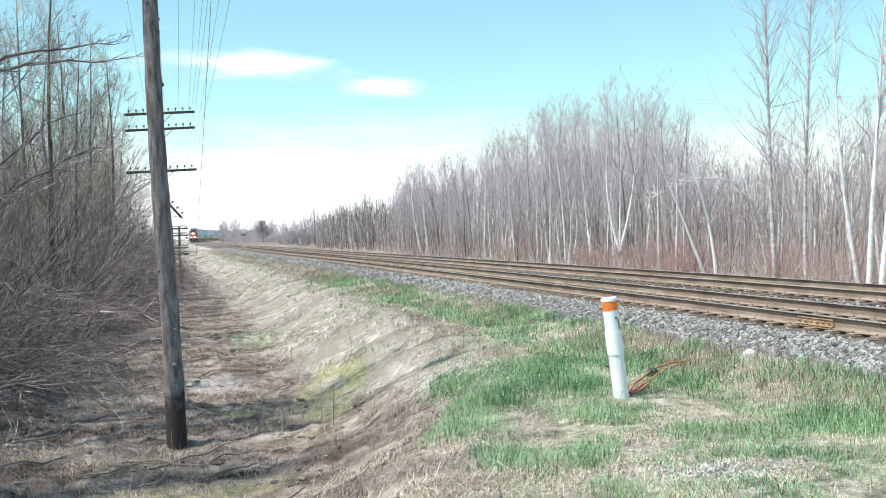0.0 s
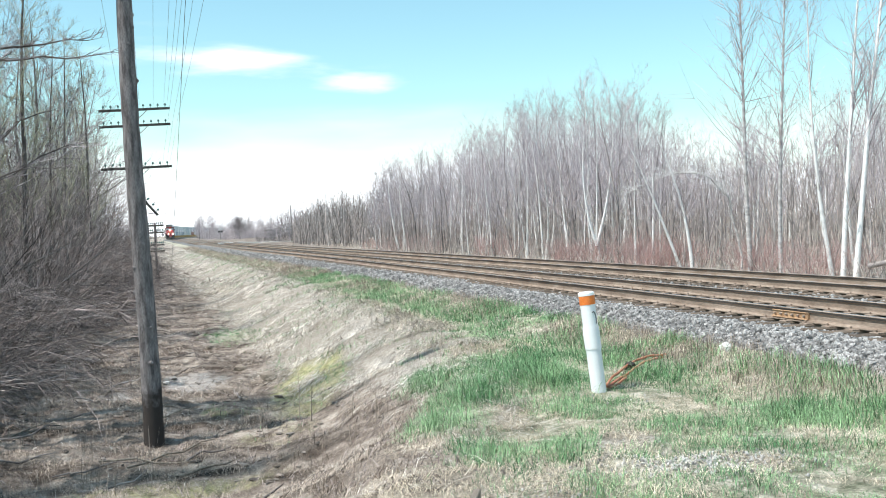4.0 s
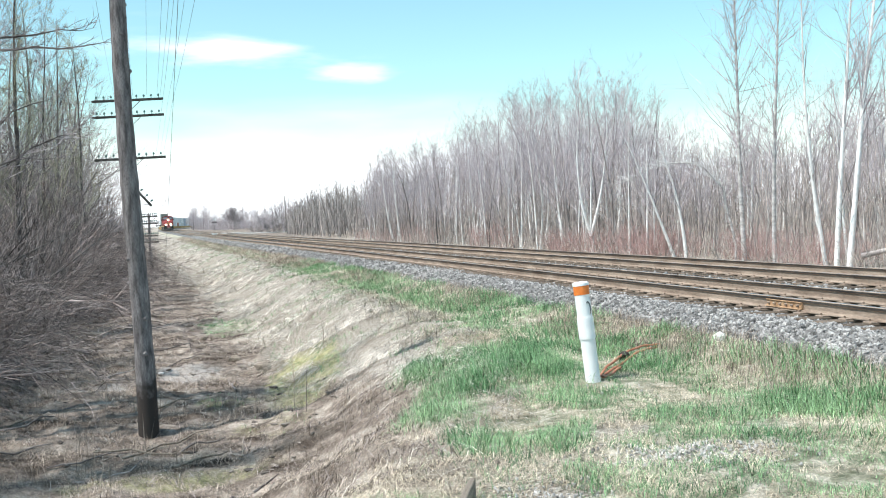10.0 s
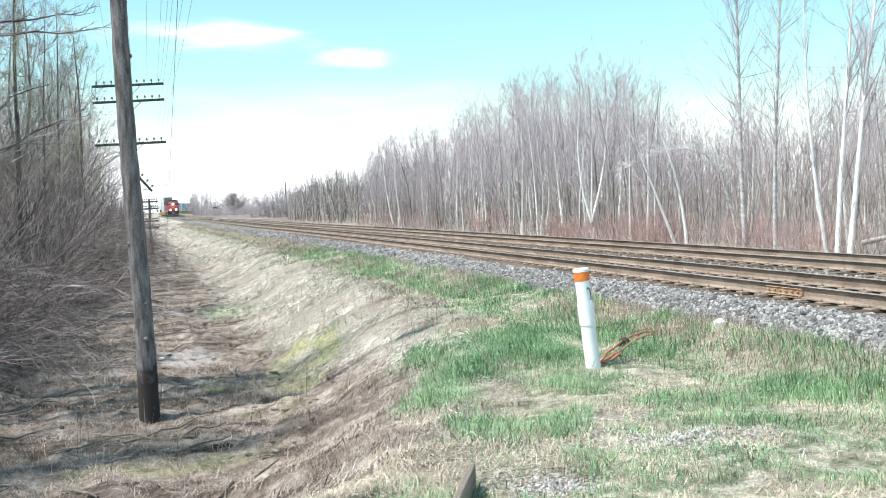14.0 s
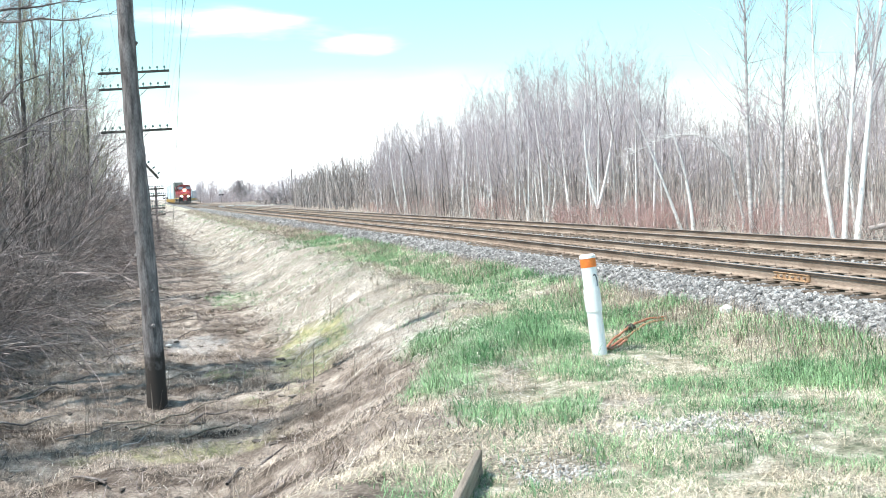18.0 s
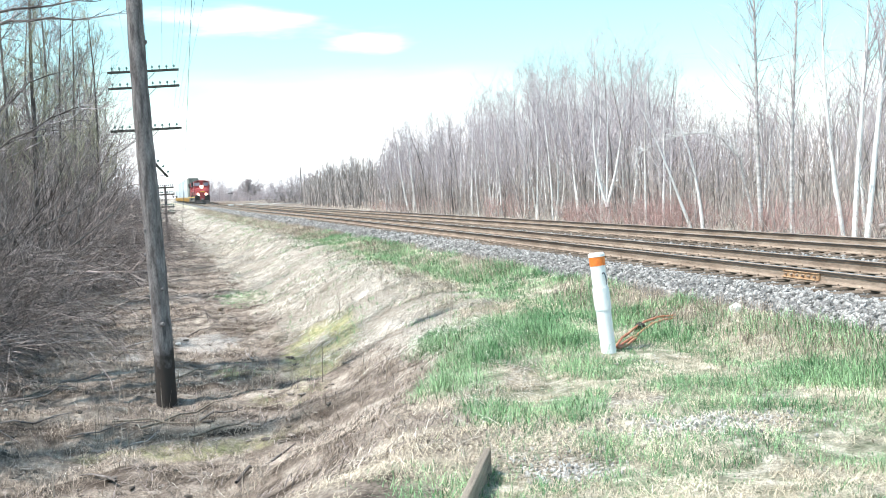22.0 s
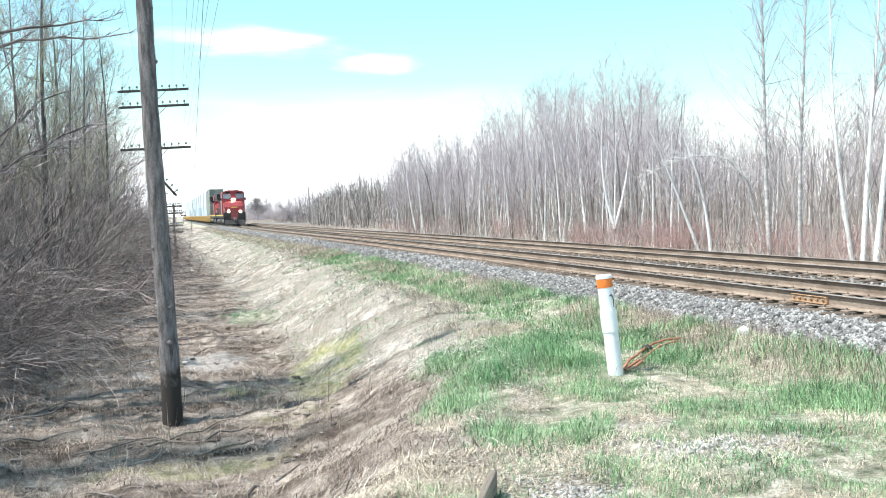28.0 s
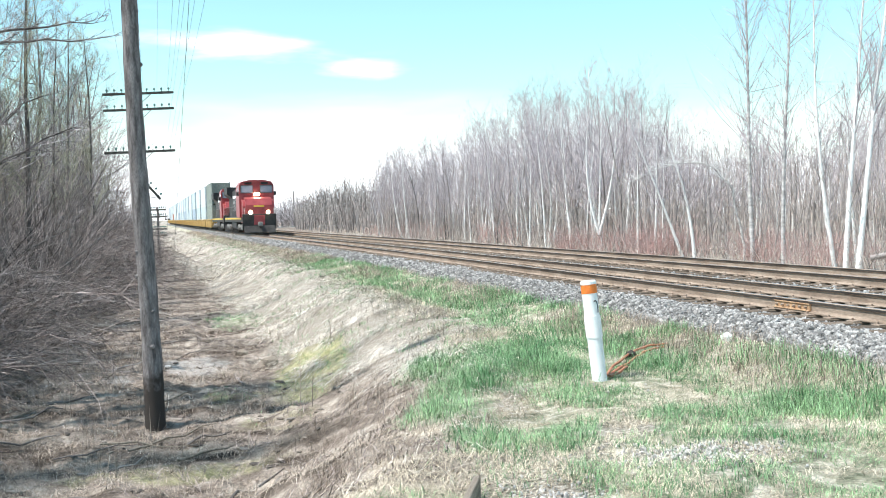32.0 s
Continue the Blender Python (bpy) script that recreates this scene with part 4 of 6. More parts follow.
def limb_tree(name, mat, label, base, limbs, twig=M_TWIG, r=0.07, seed=1, crown=26, group="leafless trees beyond the tracks"):
    """A tree of one or several limbs; each limb: where it leaves the foot, its lean, length, curve and thickness."""
    rng = random.Random(seed)
    t = tagged(new(name), label, "tree", group)
    t.matrix_basis = Matrix.Translation((base[0], base[1], gz(*base)))
    CV, CF = [], []
    for z0, lean, length, curve, k in limbs:
        p, d = Vector((0, 0, z0)), Vector((lean[0], lean[1], 1)).normalized()
        pts = [p.copy()]
        n = 12
        if len(curve) == 9:  # bowed over: three more control points of a curve
            c1, c2, c3 = Vector(curve[0:3]), Vector(curve[3:6]), Vector(curve[6:9])
            pts = [p * (1 - f) ** 3 + c1 * 3 * f * (1 - f) ** 2 + c2 * 3 * f * f * (1 - f) + c3 * f ** 3 for f in np.linspace(0, 1, n + 1).tolist()]
            pts = pts[:1] + [q + Vector((rng.gauss(0, 0.035), rng.gauss(0, 0.035), rng.gauss(0, 0.035))) for q in pts[1:]]
        for i in range(n if len(curve) == 3 else 0):
            d = (d + Vector((curve[0], curve[1], curve[2])) / n + Vector((rng.gauss(0, 0.012), rng.gauss(0, 0.012), 0))).normalized()
            p = p + d * length / n
            pts.append(p.copy())
        V, F = [], []
        add_tube(V, F, pts, [max(0.006, r * k * (1 - 0.95 * (i / n) ** 0.9)) for i in range(n + 1)], 8, True)
        finish("trunk", V, F, mat, t, smooth=True)
        for b in range(crown):
            f = rng.uniform(0.28, 0.98)
            i = min(int(f * n), n - 1)
            q = pts[i].lerp(pts[i + 1], f * n - i)
            w = (pts[i + 1] - pts[i]).normalized()
            e = (w * 1.0 + Vector((rng.gauss(0, 0.6), rng.gauss(0, 0.6), rng.gauss(0.1, 0.3)))).normalized()
            ln = length * rng.uniform(0.08, 0.25) * (1.25 - f * 0.8)
            m = q + e * ln * 0.5
            o = m + (e + Vector((rng.gauss(0, 0.25), rng.gauss(0, 0.25), 0.2))).normalized() * ln * 0.5
            br = max(0.005, r * k * 0.22 * (1.1 - f))
            add_tube(CV, CF, [q, m, o], [br, br * 0.7, 0.003], 4, True)
            for u in range(7):
                g = q.lerp(m, rng.random()) if u % 2 else m.lerp(o, rng.random())
                add_tube(CV, CF, [g, g + (e + Vector((rng.gauss(0, 0.6), rng.gauss(0, 0.6), rng.gauss(0.2, 0.5)))).normalized() * ln * rng.uniform(0.25, 0.6)], [max(0.004, br * 0.45), 0.002], 3, True)
    finish("crown", CV, CF, twig, t)
    return t


def plant_heroes():
    white = "white-barked birch standing at the wood's edge"
    limb_tree("birch", M_BIRCH, "leaning " + white, (17.4, 24.0), [(-0.2, (0.10, -0.01), 11.5, (0.07, 0, 0), 1.2)], seed=1, crown=60)
    limb_tree("birch", M_BIRCH, "upright " + white, (17.35, 24.45), [(-0.2, (0.03, 0.0), 11.0, (0.03, 0, 0), 1.1)], seed=2, crown=60)
    limb_tree("birch", M_BIRCH, "crooked grey birch at the wood's edge", (17.4, 24.9), [(-0.2, (-0.12, 0.06), 9.4, (0.20, 0, 0), 0.95)], seed=3, crown=50)
    limb_tree("tall_poplar", M_POPLAR, "tall leafless poplar with rising limbs", (17.5, 29.2), [(-0.2, (0.0, 0.04), 11.5, (0.0, 0, 0), 1.15)], seed=4, crown=110)
    limb_tree("tall_poplar", M_POPLAR, "tall leafless poplar with rising limbs", (17.6, 27.7), [(-0.2, (0.01, 0.02), 11.0, (0.0, 0, 0), 1.0)], seed=5, crown=110)
    limb_tree("bowed_tree", M_POPLAR, "young tree bowed over into an arch", (17.4, 29.6), [(-0.2, (0, 0), 5.6, (0.1, 0.0, 3.0, -1.0, 0.4, 4.2, -3.6, 1.1, 2.3), 0.62)], seed=6, crown=56, twig=M_BIRCH)
    limb_tree("birch", M_BIRCH, "leaning " + white, (17.4, 33.4), [(-0.2, (-0.30, 0.1), 5.4, (-0.10, 0, 0), 0.95)], seed=7)
    limb_tree("birch", M_BIRCH, "curving " + white, (17.45, 32.8), [(-0.2, (0.02, 0.04), 6.0, (-0.5, 0.1, 0), 1.0)], seed=8)
    limb_tree("forked_birch", M_BIRCH, "low-forked " + white, (17.4, 40.8), [(-0.2, (0.12, 0), 1.15, (0, 0, 0), 1.5), (0.80, (-0.30, 0.1), 5.2, (0.55, 0, 0), 0.95), (0.82, (0.35, 0), 5.8, (-0.35, 0, 0), 1.05), (0.84, (0.05, 0.1), 5.0, (0.0, 0, 0), 0.8)], seed=9)
    limb_tree("birch", M_BIRCH, "slim leaning " + white, (17.4, 77.9), [(-0.2, (-0.22, 0.1), 6.2, (0.25, 0, 0), 1.2)], seed=10)
    limb_tree("birch", M_BIRCH, "slim leaning " + white, (17.6, 76.4), [(-0.2, (-0.10, 0.06), 6.6, (0.1, 0, 0), 1.2)], seed=11)
    for i, (x, y) in enumerate(((17.9, 52.0), (17.6, 50.0), (18.2, 46.0), (18.0, 57.0), (17.8, 36.5), (18.4, 21.5), (18.0, 63.0), (18.6, 68.0), (18.3, 43.5), (17.7, 48.0), (18.5, 54.5), (18.2, 59.5), (18.0, 38.4), (18.8, 31.0), (19.2, 26.5), (18.3, 72.5))):
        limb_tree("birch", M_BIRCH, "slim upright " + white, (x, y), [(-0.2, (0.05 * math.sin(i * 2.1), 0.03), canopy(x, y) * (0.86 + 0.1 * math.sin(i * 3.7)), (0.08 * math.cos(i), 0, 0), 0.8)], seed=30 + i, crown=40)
    # a fallen grey log lies at the wood's edge
    V, F = [], []
    add_tube(V, F, [Vector((16.9, 22.8, 0.05)), Vector((18.0, 22.0, 0.35)), Vector((19.4, 21.2, 0.6))], [0.07, 0.06, 0.04], 8)
    tagged(finish("fallen_log", V, F, M_BARK, smooth=True), "fallen grey log leaning in the undergrowth", "log")


def plant_overhang():
    """A tree at the ditch whose long limbs reach out over it."""
    limb_tree("overhanging_tree", M_BARK_DARK, "leafless grey tree with long limbs over the ditch", (-4.3, 17.6),
              [(-0.2, (-0.05, 0.02), 9.0, (0, 0, 0), 1.6),
               (5.4, (0, 0), 3, (1.4, -0.2, 6.1, 2.4, -0.15, 6.3, 3.7, -0.1, 6.4), 0.62),
               (5.2, (0, 0), 3, (1.6, -0.2, 6.4, 2.7, -0.2, 5.8, 3.9, -0.1, 6.25), 0.6),
               (3.6, (0, 0), 3, (1.2, -0.2, 3.9, 2.0, -0.2, 5.1, 3.2, -0.15, 5.45), 0.55),
               (3.3, (0, 0), 3, (1.2, -0.2, 3.9, 2.4, -0.2, 4.3, 3.4, -0.1, 4.95), 0.5)],
              twig=M_TWIG_DARK, r=0.080, seed=61, crown=34, group="leafless trees beside the ditch")


def plant_left():
    rng = random.Random(33)
    group = "leafless trees beside the ditch"
    protos = [tree_proto("ditch_tree", M_BARK_DARK, M_TWIG_DARK, "tall leafless grey tree with long spreading limbs", "tree", group, seed=200 + i, height=12.5, r=0.10 + 0.014 * i,
                         lean=(rng.uniform(-0.02, 0.06), rng.uniform(-0.05, 0.05)), branches=30, start=0.22, rise=0.3, reach=0.30, bend=0.05, twigs=10, fine=5, wave=0.26) for i in range(4)]
    protos += [tree_proto("ditch_birch", M_BARK_DARK, M_TWIG_OLIVE if i == 1 else M_TWIG_DARK, "tall straight leafless tree with fine upswept twigs", "tree", group, seed=210 + i, height=12.5, r=0.105 + 0.012 * i,
                          lean=(rng.uniform(-0.03, 0.04), rng.uniform(-0.03, 0.03)), branches=44, start=0.25, rise=1.1, reach=0.15, bend=0.02, twigs=9, fine=5, wave=0.16) for i in range(3)]
    places = []
    for i in range(112):
        y = 14 + 105 * rng.random() ** 1.45
        x = wood_edge(y) - 1.6 - 16 * rng.random() ** 1.3
        places.append((x, y, rng.uniform(0, 360), rng.uniform(0.72, 1.15), rng.randrange(4) if i % 2 and y > 30 else 4 + rng.randrange(3)))
    for i in range(14):
        y = 26 + 44 * rng.random()
        places.append((wood_edge(y) - 0.8 - 6.0 * rng.random(), y, rng.uniform(0, 360), rng.uniform(0.8, 1.1), 4 + rng.randrange(3)))
    # old trees out of view beside the eye, added to shade the ditch
    for x, y, k in ((-9.5, 13.6, 1.25), (-10.0, 19.0, 1.2), (-5.2, 19.6, 1.35), (-5.0, 20.0, 1.2), (-5.6, 18.5, 1.3), (-5.4, 14.6, 1.1)):
        places.append((x, y, rng.uniform(0, 360), k, 6))
    spread_out(protos, places)
    shrubs = [shrub_proto("ditch_thicket", M_THORN, "dense dark leafless thicket bush", 400 + i, 46, 5.2, 1.3, "thicket beside the ditch", twigs=18, lean=0.45, r=0.010, wob=0.55, droop=0.08) for i in range(7)]
    places = []
    for i in range(215):
        y = 16 + 95 * rng.random() ** 1.4
        x = wood_edge(y) - 0.7 - 11 * rng.random() ** 1.5
        places.append((x, y, rng.uniform(0, 360), rng.uniform(0.66, 1.0) + 0.004 * min(y, 70), rng.randrange(7)))
    for i in range(34):
        y = 42 + 70 * rng.random()
        places.append((wood_edge(y) - 0.3 - 3.5 * rng.random(), y, rng.uniform(0, 360), rng.uniform(0.8, 1.15), rng.randrange(7)))
    for i in range(9):
        y = 64 + 5 * i
        places.append((-0.037 * y - 0.5 - 0.8 * rng.random(), y, 47 * i, 1.15 + 0.02 * i, i % 7))
    spread_out(shrubs, places)
    brush = []
    for i in range(2900):
        y = 21 + 64 * rng.random() ** 1.2
        h = (4.1 + 0.06 * y) * rng.uniform(0.55, 1.08)
        brush.append((wood_edge(y) + 0.1 - (0.6 + 0.09 * y) * rng.random() - 0.35 * h * rng.random(), y, h, rng.uniform(0.008, 0.018)))
    stems("ditch_brush", M_THORN, "dense dark leafless brush along the ditch", brush, 401, 13, 0.20, 0.25, 0.8)


def plant_distance():
    """Far bushes, trees and scrub round the field past the crossing."""
    rng = random.Random(44)
    bush = shrub_proto("field_bush", M_TWIG_DARK, "rounded grey leafless bush in the field", 500, 80, 4.2, 1.7, "bushes in the field", lean=0.9, twigs=14, r=0.024)
    spread_out([bush], [(20.2, 180, 0, 1.15, 0), (17.9, 190, 80, 0.6, 0), (24.5, 196, 30, 0.7, 0)])
    far = [tree_proto("far_tree", M_BARK, M_TWIG, "hazy distant leafless tree", "tree", "trees on the horizon", seed=520 + i, height=8.0, r=0.12, branches=30, start=0.12, rise=0.7, reach=0.34, twigs=7, fine=3) for i in range(3)]
    places = []
    for i in range(120):
        y = 340 + 260 * rng.random()
        f = rng.uniform(0.035, 0.16)
        places.append((f * y, y, rng.uniform(0, 360), rng.uniform(0.7, 1.3) * (1.25 if f > 0.1 else 0.95), rng.randrange(3)))
    for i in range(36):
        y = 330 + 300 * rng.random()
        places.append((rng.uniform(-0.10, -0.012) * y, y, rng.uniform(0, 360), rng.uniform(0.6, 1.0), rng.randrange(3)))
    spread_out(far, places)
    scrub = [shrub_proto("far_scrub", M_TWIG, "hazy distant leafless scrub", 560 + i, 40, 4.5, 2.2, "scrub on the horizon", lean=0.3, twigs=8, r=0.035) for i in range(2)]
    places = []
    for i in range(80):
        y = 300 + 220 * rng.random()
        places.append((rng.uniform(0.04, 0.15) * y, y, rng.uniform(0, 360), rng.uniform(0.6, 1.1), i % 2))
    for i in range(50):
        y = 150 + 200 * rng.random()
        places.append((-9 - 0.03 * y - 25 * rng.random(), y, rng.uniform(0, 360), rng.uniform(0.7, 1.2), i % 2))
    for i in range(46):
        y = 105 + 150 * rng.random()
        places.append((-2.5 - 0.02 * y - 9 * rng.random(), y, rng.uniform(0, 360), rng.uniform(0.8, 1.2), i % 2))
    spread_out(scrub, places)
    oak = tree_proto("round_tree", M_BARK, M_TWIG_DARK, "dense round-headed distant leafless tree", "tree", "trees on the horizon", seed=540, height=6.4, r=0.25, branches=130, start=0.14, rise=0.75, reach=0.40, twigs=14, fine=5, wave=0.2)
    spread_out([oak], [(23.4, 318.0, 0, 1.0, 0)])
    oak.matrix_basis = oak.matrix_basis @ Matrix.Diagonal((1.75, 1.75, 0.95, 1))
    pole = tagged(new("utility_pole"), "bare grey utility pole far across the field", "utility pole")
    pole.matrix_basis = Matrix.Translation((26.6, 220, gz(26.6, 220)))
    part("shaft", cylinder(bmesh.new(), (0, 0, -0.2), (0, 0, 7.0), 0.13, 0.10, 10), M_POLE, pole)


plant_heroes()
plant_overhang()
plant_right()
plant_left()
plant_distance()


# ---- road crossing far down the line ----
def make_crossing():
    V, F = [], []
    for i, x in enumerate(np.linspace(9.5, 60.0, 24)):
        s = 180.0 + 0.02 * (x - 8)
        z = -0.03 if x < 15 else -0.16
        V += [(x, s - 1.6, z), (x, s + 1.6, z)]
        if i:
            a = 2 * i
            F.append((a - 2, a, a + 1, a - 1))
    n = len(V)
    V += [(x, y, z - 0.5) for x, y, z in V]
    F += [(2 * i, 2 * i + n, 2 * i + 2 + n, 2 * i + 2) for i in range(23)]
    road = tagged(finish("road", V, F, M_PALE_STONE), "pale gravel road over the level crossing", "road", kind="structure")
    for off in (-2.9, GAP + 3.2):
        sig = tagged(new("crossing_signal"), "small crossing signal with crossed white boards", "crossing signal", "crossing signals")
        p = beside(292.0 + off, off * 1.5, 0)
        sig.matrix_basis = Matrix.Translation((p.x, p.y, gz(p.x, p.y)))
        part("mast", cylinder(bmesh.new(), (0, 0, 0), (0, 0, 3.6), 0.06, sides=8), M_STEEL, sig)
        for a in (-45, 45):
            part("cross_board", boxed((0, -0.1, 3.2), (1.25, 0.03, 0.22), 0.005, pose(0, 0, 0, 0, a, 0)), M_WHITE, sig, "white cross board")
        for sx in (-1, 1):
            part("lamp_hood", cylinder(bmesh.new(), (sx * 0.4, -0.2, 2.3), (sx * 0.4, 0, 2.3), 0.26, sides=14), M_BLACK, sig)
        part("lamp_bar", boxed((0, 0, 2.3), (0.9, 0.06, 0.06)), M_STEEL, sig)


make_crossing()


# ---- grass, straw and litter ----
def blades(name, mat, label, x, y, height, width, tilt, seed, bend=0.5, flat=0.0, way=None):
    """Bent tapering blades, five corners each, rooted at the given places; joined."""
    rng = np.random.default_rng(seed)
    n = len(x)
    z = ground_z(x, y) - 0.01
    a = rng.uniform(0, 2 * np.pi, n) if way is None else way + rng.normal(0, 0.55, n)
    h = height * rng.uniform(0.5, 1.35, n)
    tl = np.minimum(tilt * (rng.uniform(0.8, 1.2, n) if flat else rng.uniform(0.4, 1.6, n)), 1.55)
    dx, dy = np.cos(a), np.sin(a)
    wx, wy = -dy * width / 2, dx * width / 2
    out1, up1 = np.sin(tl) * h * 0.55, np.cos(tl) * h * 0.55
    t2 = np.minimum(tl + bend * rng.uniform(0.3, 1.5, n), 1.75)
    out2, up2 = out1 + np.sin(t2) * h * 0.45, up1 + np.cos(t2) * h * 0.45
    if flat:
        up1, up2 = np.maximum(up1, flat), np.maximum(up2, flat * 0.6)
    P = np.empty((n, 5, 3))
    P[:, 0] = np.stack([x - wx, y - wy, z], 1)
    P[:, 1] = np.stack([x + wx, y + wy, z], 1)
    if flat:
        z1, z2 = ground_z(x + dx * out1, y + dy * out1), ground_z(x + dx * out2, y + dy * out2)
        P[:, 2] = np.stack([x + dx * out1 + wx * 0.8, y + dy * out1 + wy * 0.8, z1 + up1], 1)
        P[:, 3] = np.stack([x + dx * out1 - wx * 0.8, y + dy * out1 - wy * 0.8, z1 + up1], 1)
        P[:, 4] = np.stack([x + dx * out2, y + dy * out2, z2 + up2], 1)
    else:
        P[:, 2] = np.stack([x + dx * out1 + wx * 0.8, y + dy * out1 + wy * 0.8, z + up1], 1)
        P[:, 3] = np.stack([x + dx * out1 - wx * 0.8, y + dy * out1 - wy * 0.8, z + up1], 1)
        P[:, 4] = np.stack([x + dx * out2, y + dy * out2, z + up2], 1)
    base = np.arange(n)[:, None] * 5
    loops = np.concatenate([base + [0, 1, 2, 3], base + [3, 2, 4]], 1).ravel()
    starts = (np.arange(n)[:, None] * 7 + [0, 4]).ravel()
    me = bpy.data.meshes.new(name)
    me.vertices.add(n * 5)
    me.vertices.foreach_set("co", P.ravel())
    me.loops.add(len(loops))
    me.loops.foreach_set("vertex_index", loops.astype(np.int32))
    me.polygons.add(n * 2)
    me.polygons.foreach_set("loop_start", starts.astype(np.int32))
    me.update(calc_edges=True)
    me.materials.append(mat)
    return tagged(new(name, me), label, "grass", kind="stuff")


def chosen(count, lo, hi, near, far, keep, seed, power=1.6):
    """Random places in a stretch of the trackside, denser near, kept where keep(x, y, u, e) says."""
    rng = np.random.default_rng(seed)
    y = near + (far - near) * rng.random(count) ** power
    u = rng.uniform(lo, hi, count)
    x = u + np.interp(y, _s, _x) - 9.8
    e = np.interp(y, EDGE_S, EDGE_X)
    ok = keep(x, y, u, e) > rng.random(count)
    return x[ok], y[ok]


def clumps(x, y, size, seed, bias=0.5, hard=0.5):
    return np.clip((lumps(x, y, size, seed) + lumps(x, y, size * 0.4, seed + 1) * 0.6) / hard + bias, 0, 1)


def make_grass():
    for k, (near, far, count, h, w) in enumerate(((5.0, 17.0, 230000, 0.17, 0.0046), (14.0, 34.0, 110000, 0.16, 0.010), (30.0, 90.0, 30000, 0.15, 0.025))):
        x, y = chosen(count, -1.0, 7.35, near, far, lambda x, y, u, e: np.clip(turf_zone(x, y, u, e) * 1.3, 0, 1) * np.maximum(clumps(x, y, 0.5, 11, 0.58, 0.55), 0.75 * np.clip(lush_zone(x, y), 0, 1)), 60 + k, 1.1)
        blades("green_grass", M_TURF, "young green grass blades", x, y, h * np.clip(0.8 + 0.7 * lumps(x, y, 0.7, 21), 0.35, 1.6) * (0.62 + 0.68 * lush_zone(x, y)) * np.random.default_rng(5).uniform(0.5, 1.5, len(x)), w, 0.65, 70 + k, 0.9)
    for k, (near, far, count, h, w) in enumerate(((5.0, 18.0, 210000, 0.13, 0.0038), (14.0, 40.0, 46000, 0.20, 0.009))):
        x, y = chosen(count, -1.5, 7.3, near, far, lambda x, y, u, e: smooth(-1.2, 0.6, u - e) * (1.05 - 0.72 * np.clip(turf_zone(x, y, u, e), 0, 1)) * 1.8 * clumps(x, y, 0.6, 15, 0.95, 0.6) * (1 - 0.8 * smooth(0.65, 0.2, np.hypot((x - 4.15) / 1.3, y - 7.9))) * (1 - 0.8 * smooth(0.5, 0.2, np.hypot(x - 2.65, y - 7.2))), 80 + k, 1.1)
        blades("dry_grass", M_DRY, "dry straw-coloured grass among the green", x, y, h, w, 1.2, 90 + k, 0.5, 0.02)
    for k, (near, far, count, h, w) in enumerate(((8.0, 24.0, 90000, 0.5, 0.0068), (20.0, 60.0, 80000, 0.55, 0.012), (50.0, 150.0, 34000, 0.7, 0.028))):
        x, y = chosen(count, -2.0, 6.6, near, far, lambda x, y, u, e: bank(y, e - u) * smooth(-0.9, 0.2, e - u) * clumps(x, y, 1.1, 17, 0.45, 0.5), 100 + k, 1.1)
        blades("matted_straw", M_STRAW, "long pale straw combed down the bank", x, y, h, w, 1.35, 110 + k, 0.3, 0.025, way=3.75 + 0.5 * lumps(x, y, 2.0, 19))
    x, y = chosen(26000, 0.0, 6.6, 11.0, 44.0, lambda x, y, u, e: bank(y, e - u) * smooth(-0.3, 0.5, e - u) * clumps(x, y, 0.9, 51, -0.05, 0.5), 115, 1.1)
    blades("bank_tufts", M_TURF, "small green tufts in the straw of the bank", x, y, 0.15, 0.009, 0.6, 116, 0.8)
    for k, (near, far, count, h, w) in enumerate(((8.0, 26.0, 150000, 0.16, 0.006), (20.0, 70.0, 60000, 0.26, 0.012))):
        x, y = chosen(count, -9.0, 4.5, near, far, lambda x, y, u, e: smooth(-0.6, 0.6, e - u) * (1 - bank(y, e - u)) * (1 - 0.85 * bare_zone(x, y)) * (1 - 0.5 * np.clip(moss_zone(x, y), 0, 1)) * clumps(x, y, 0.7, 23, 0.55, 0.6), 120 + k, 1.15)
        blades("brown_litter", M_WEED, "brown dead stalks and leaf litter in the ditch", x, y, h, w, 1.2, 130 + k, 0.5, 0.02)
    x, y = chosen(26000, -8.0, 4.5, 8.0, 40.0, lambda x, y, u, e: smooth(-0.6, 0.6, e - u) * (1 - bank(y, e - u)) * (1 - 0.7 * bare_zone(x, y)) * clumps(x, y, 1.0, 27, 0.35, 0.5), 136, 1.15)
    blades("pale_litter", M_STRAW, "pale dead grass lying in the ditch", x, y, 0.24, 0.0042, 1.3, 137, 0.4, 0.02)
    x, y = chosen(26000, -8.0, 4.6, 8.0, 44.0, lambda x, y, u, e: smooth(-0.4, 0.8, e - u) * (1 - bank(y, e - u)) * clumps(x * 0.4, y, 0.6, 61, 0.35, 0.4), 138, 1.2)
    blades("rotten_twigs", M_THORN, "dark rotten twigs strewn over the ditch", x, y, 0.24, 0.010, 1.25, 139, 0.3, 0.035)
    x, y = chosen(1500, -3.0, 5.5, 9.0, 30.0, lambda x, y, u, e: smooth(-0.2, 0.8, e - u) * clumps(x, y, 1.6, 29, 0.2, 0.5), 140, 1.1)
    blades("dead_weed", M_WEED, "thin upright dead weed stalks", x, y, 0.45, 0.007, 0.15, 141, 0.2)
    x, y = chosen(36000, 5.4, 7.35, 8.0, 60.0, lambda x, y, u, e: smooth(5.7, 6.6, u) * clumps(x, y, 1.3, 31, 0.5, 0.5), 142, 1.2)
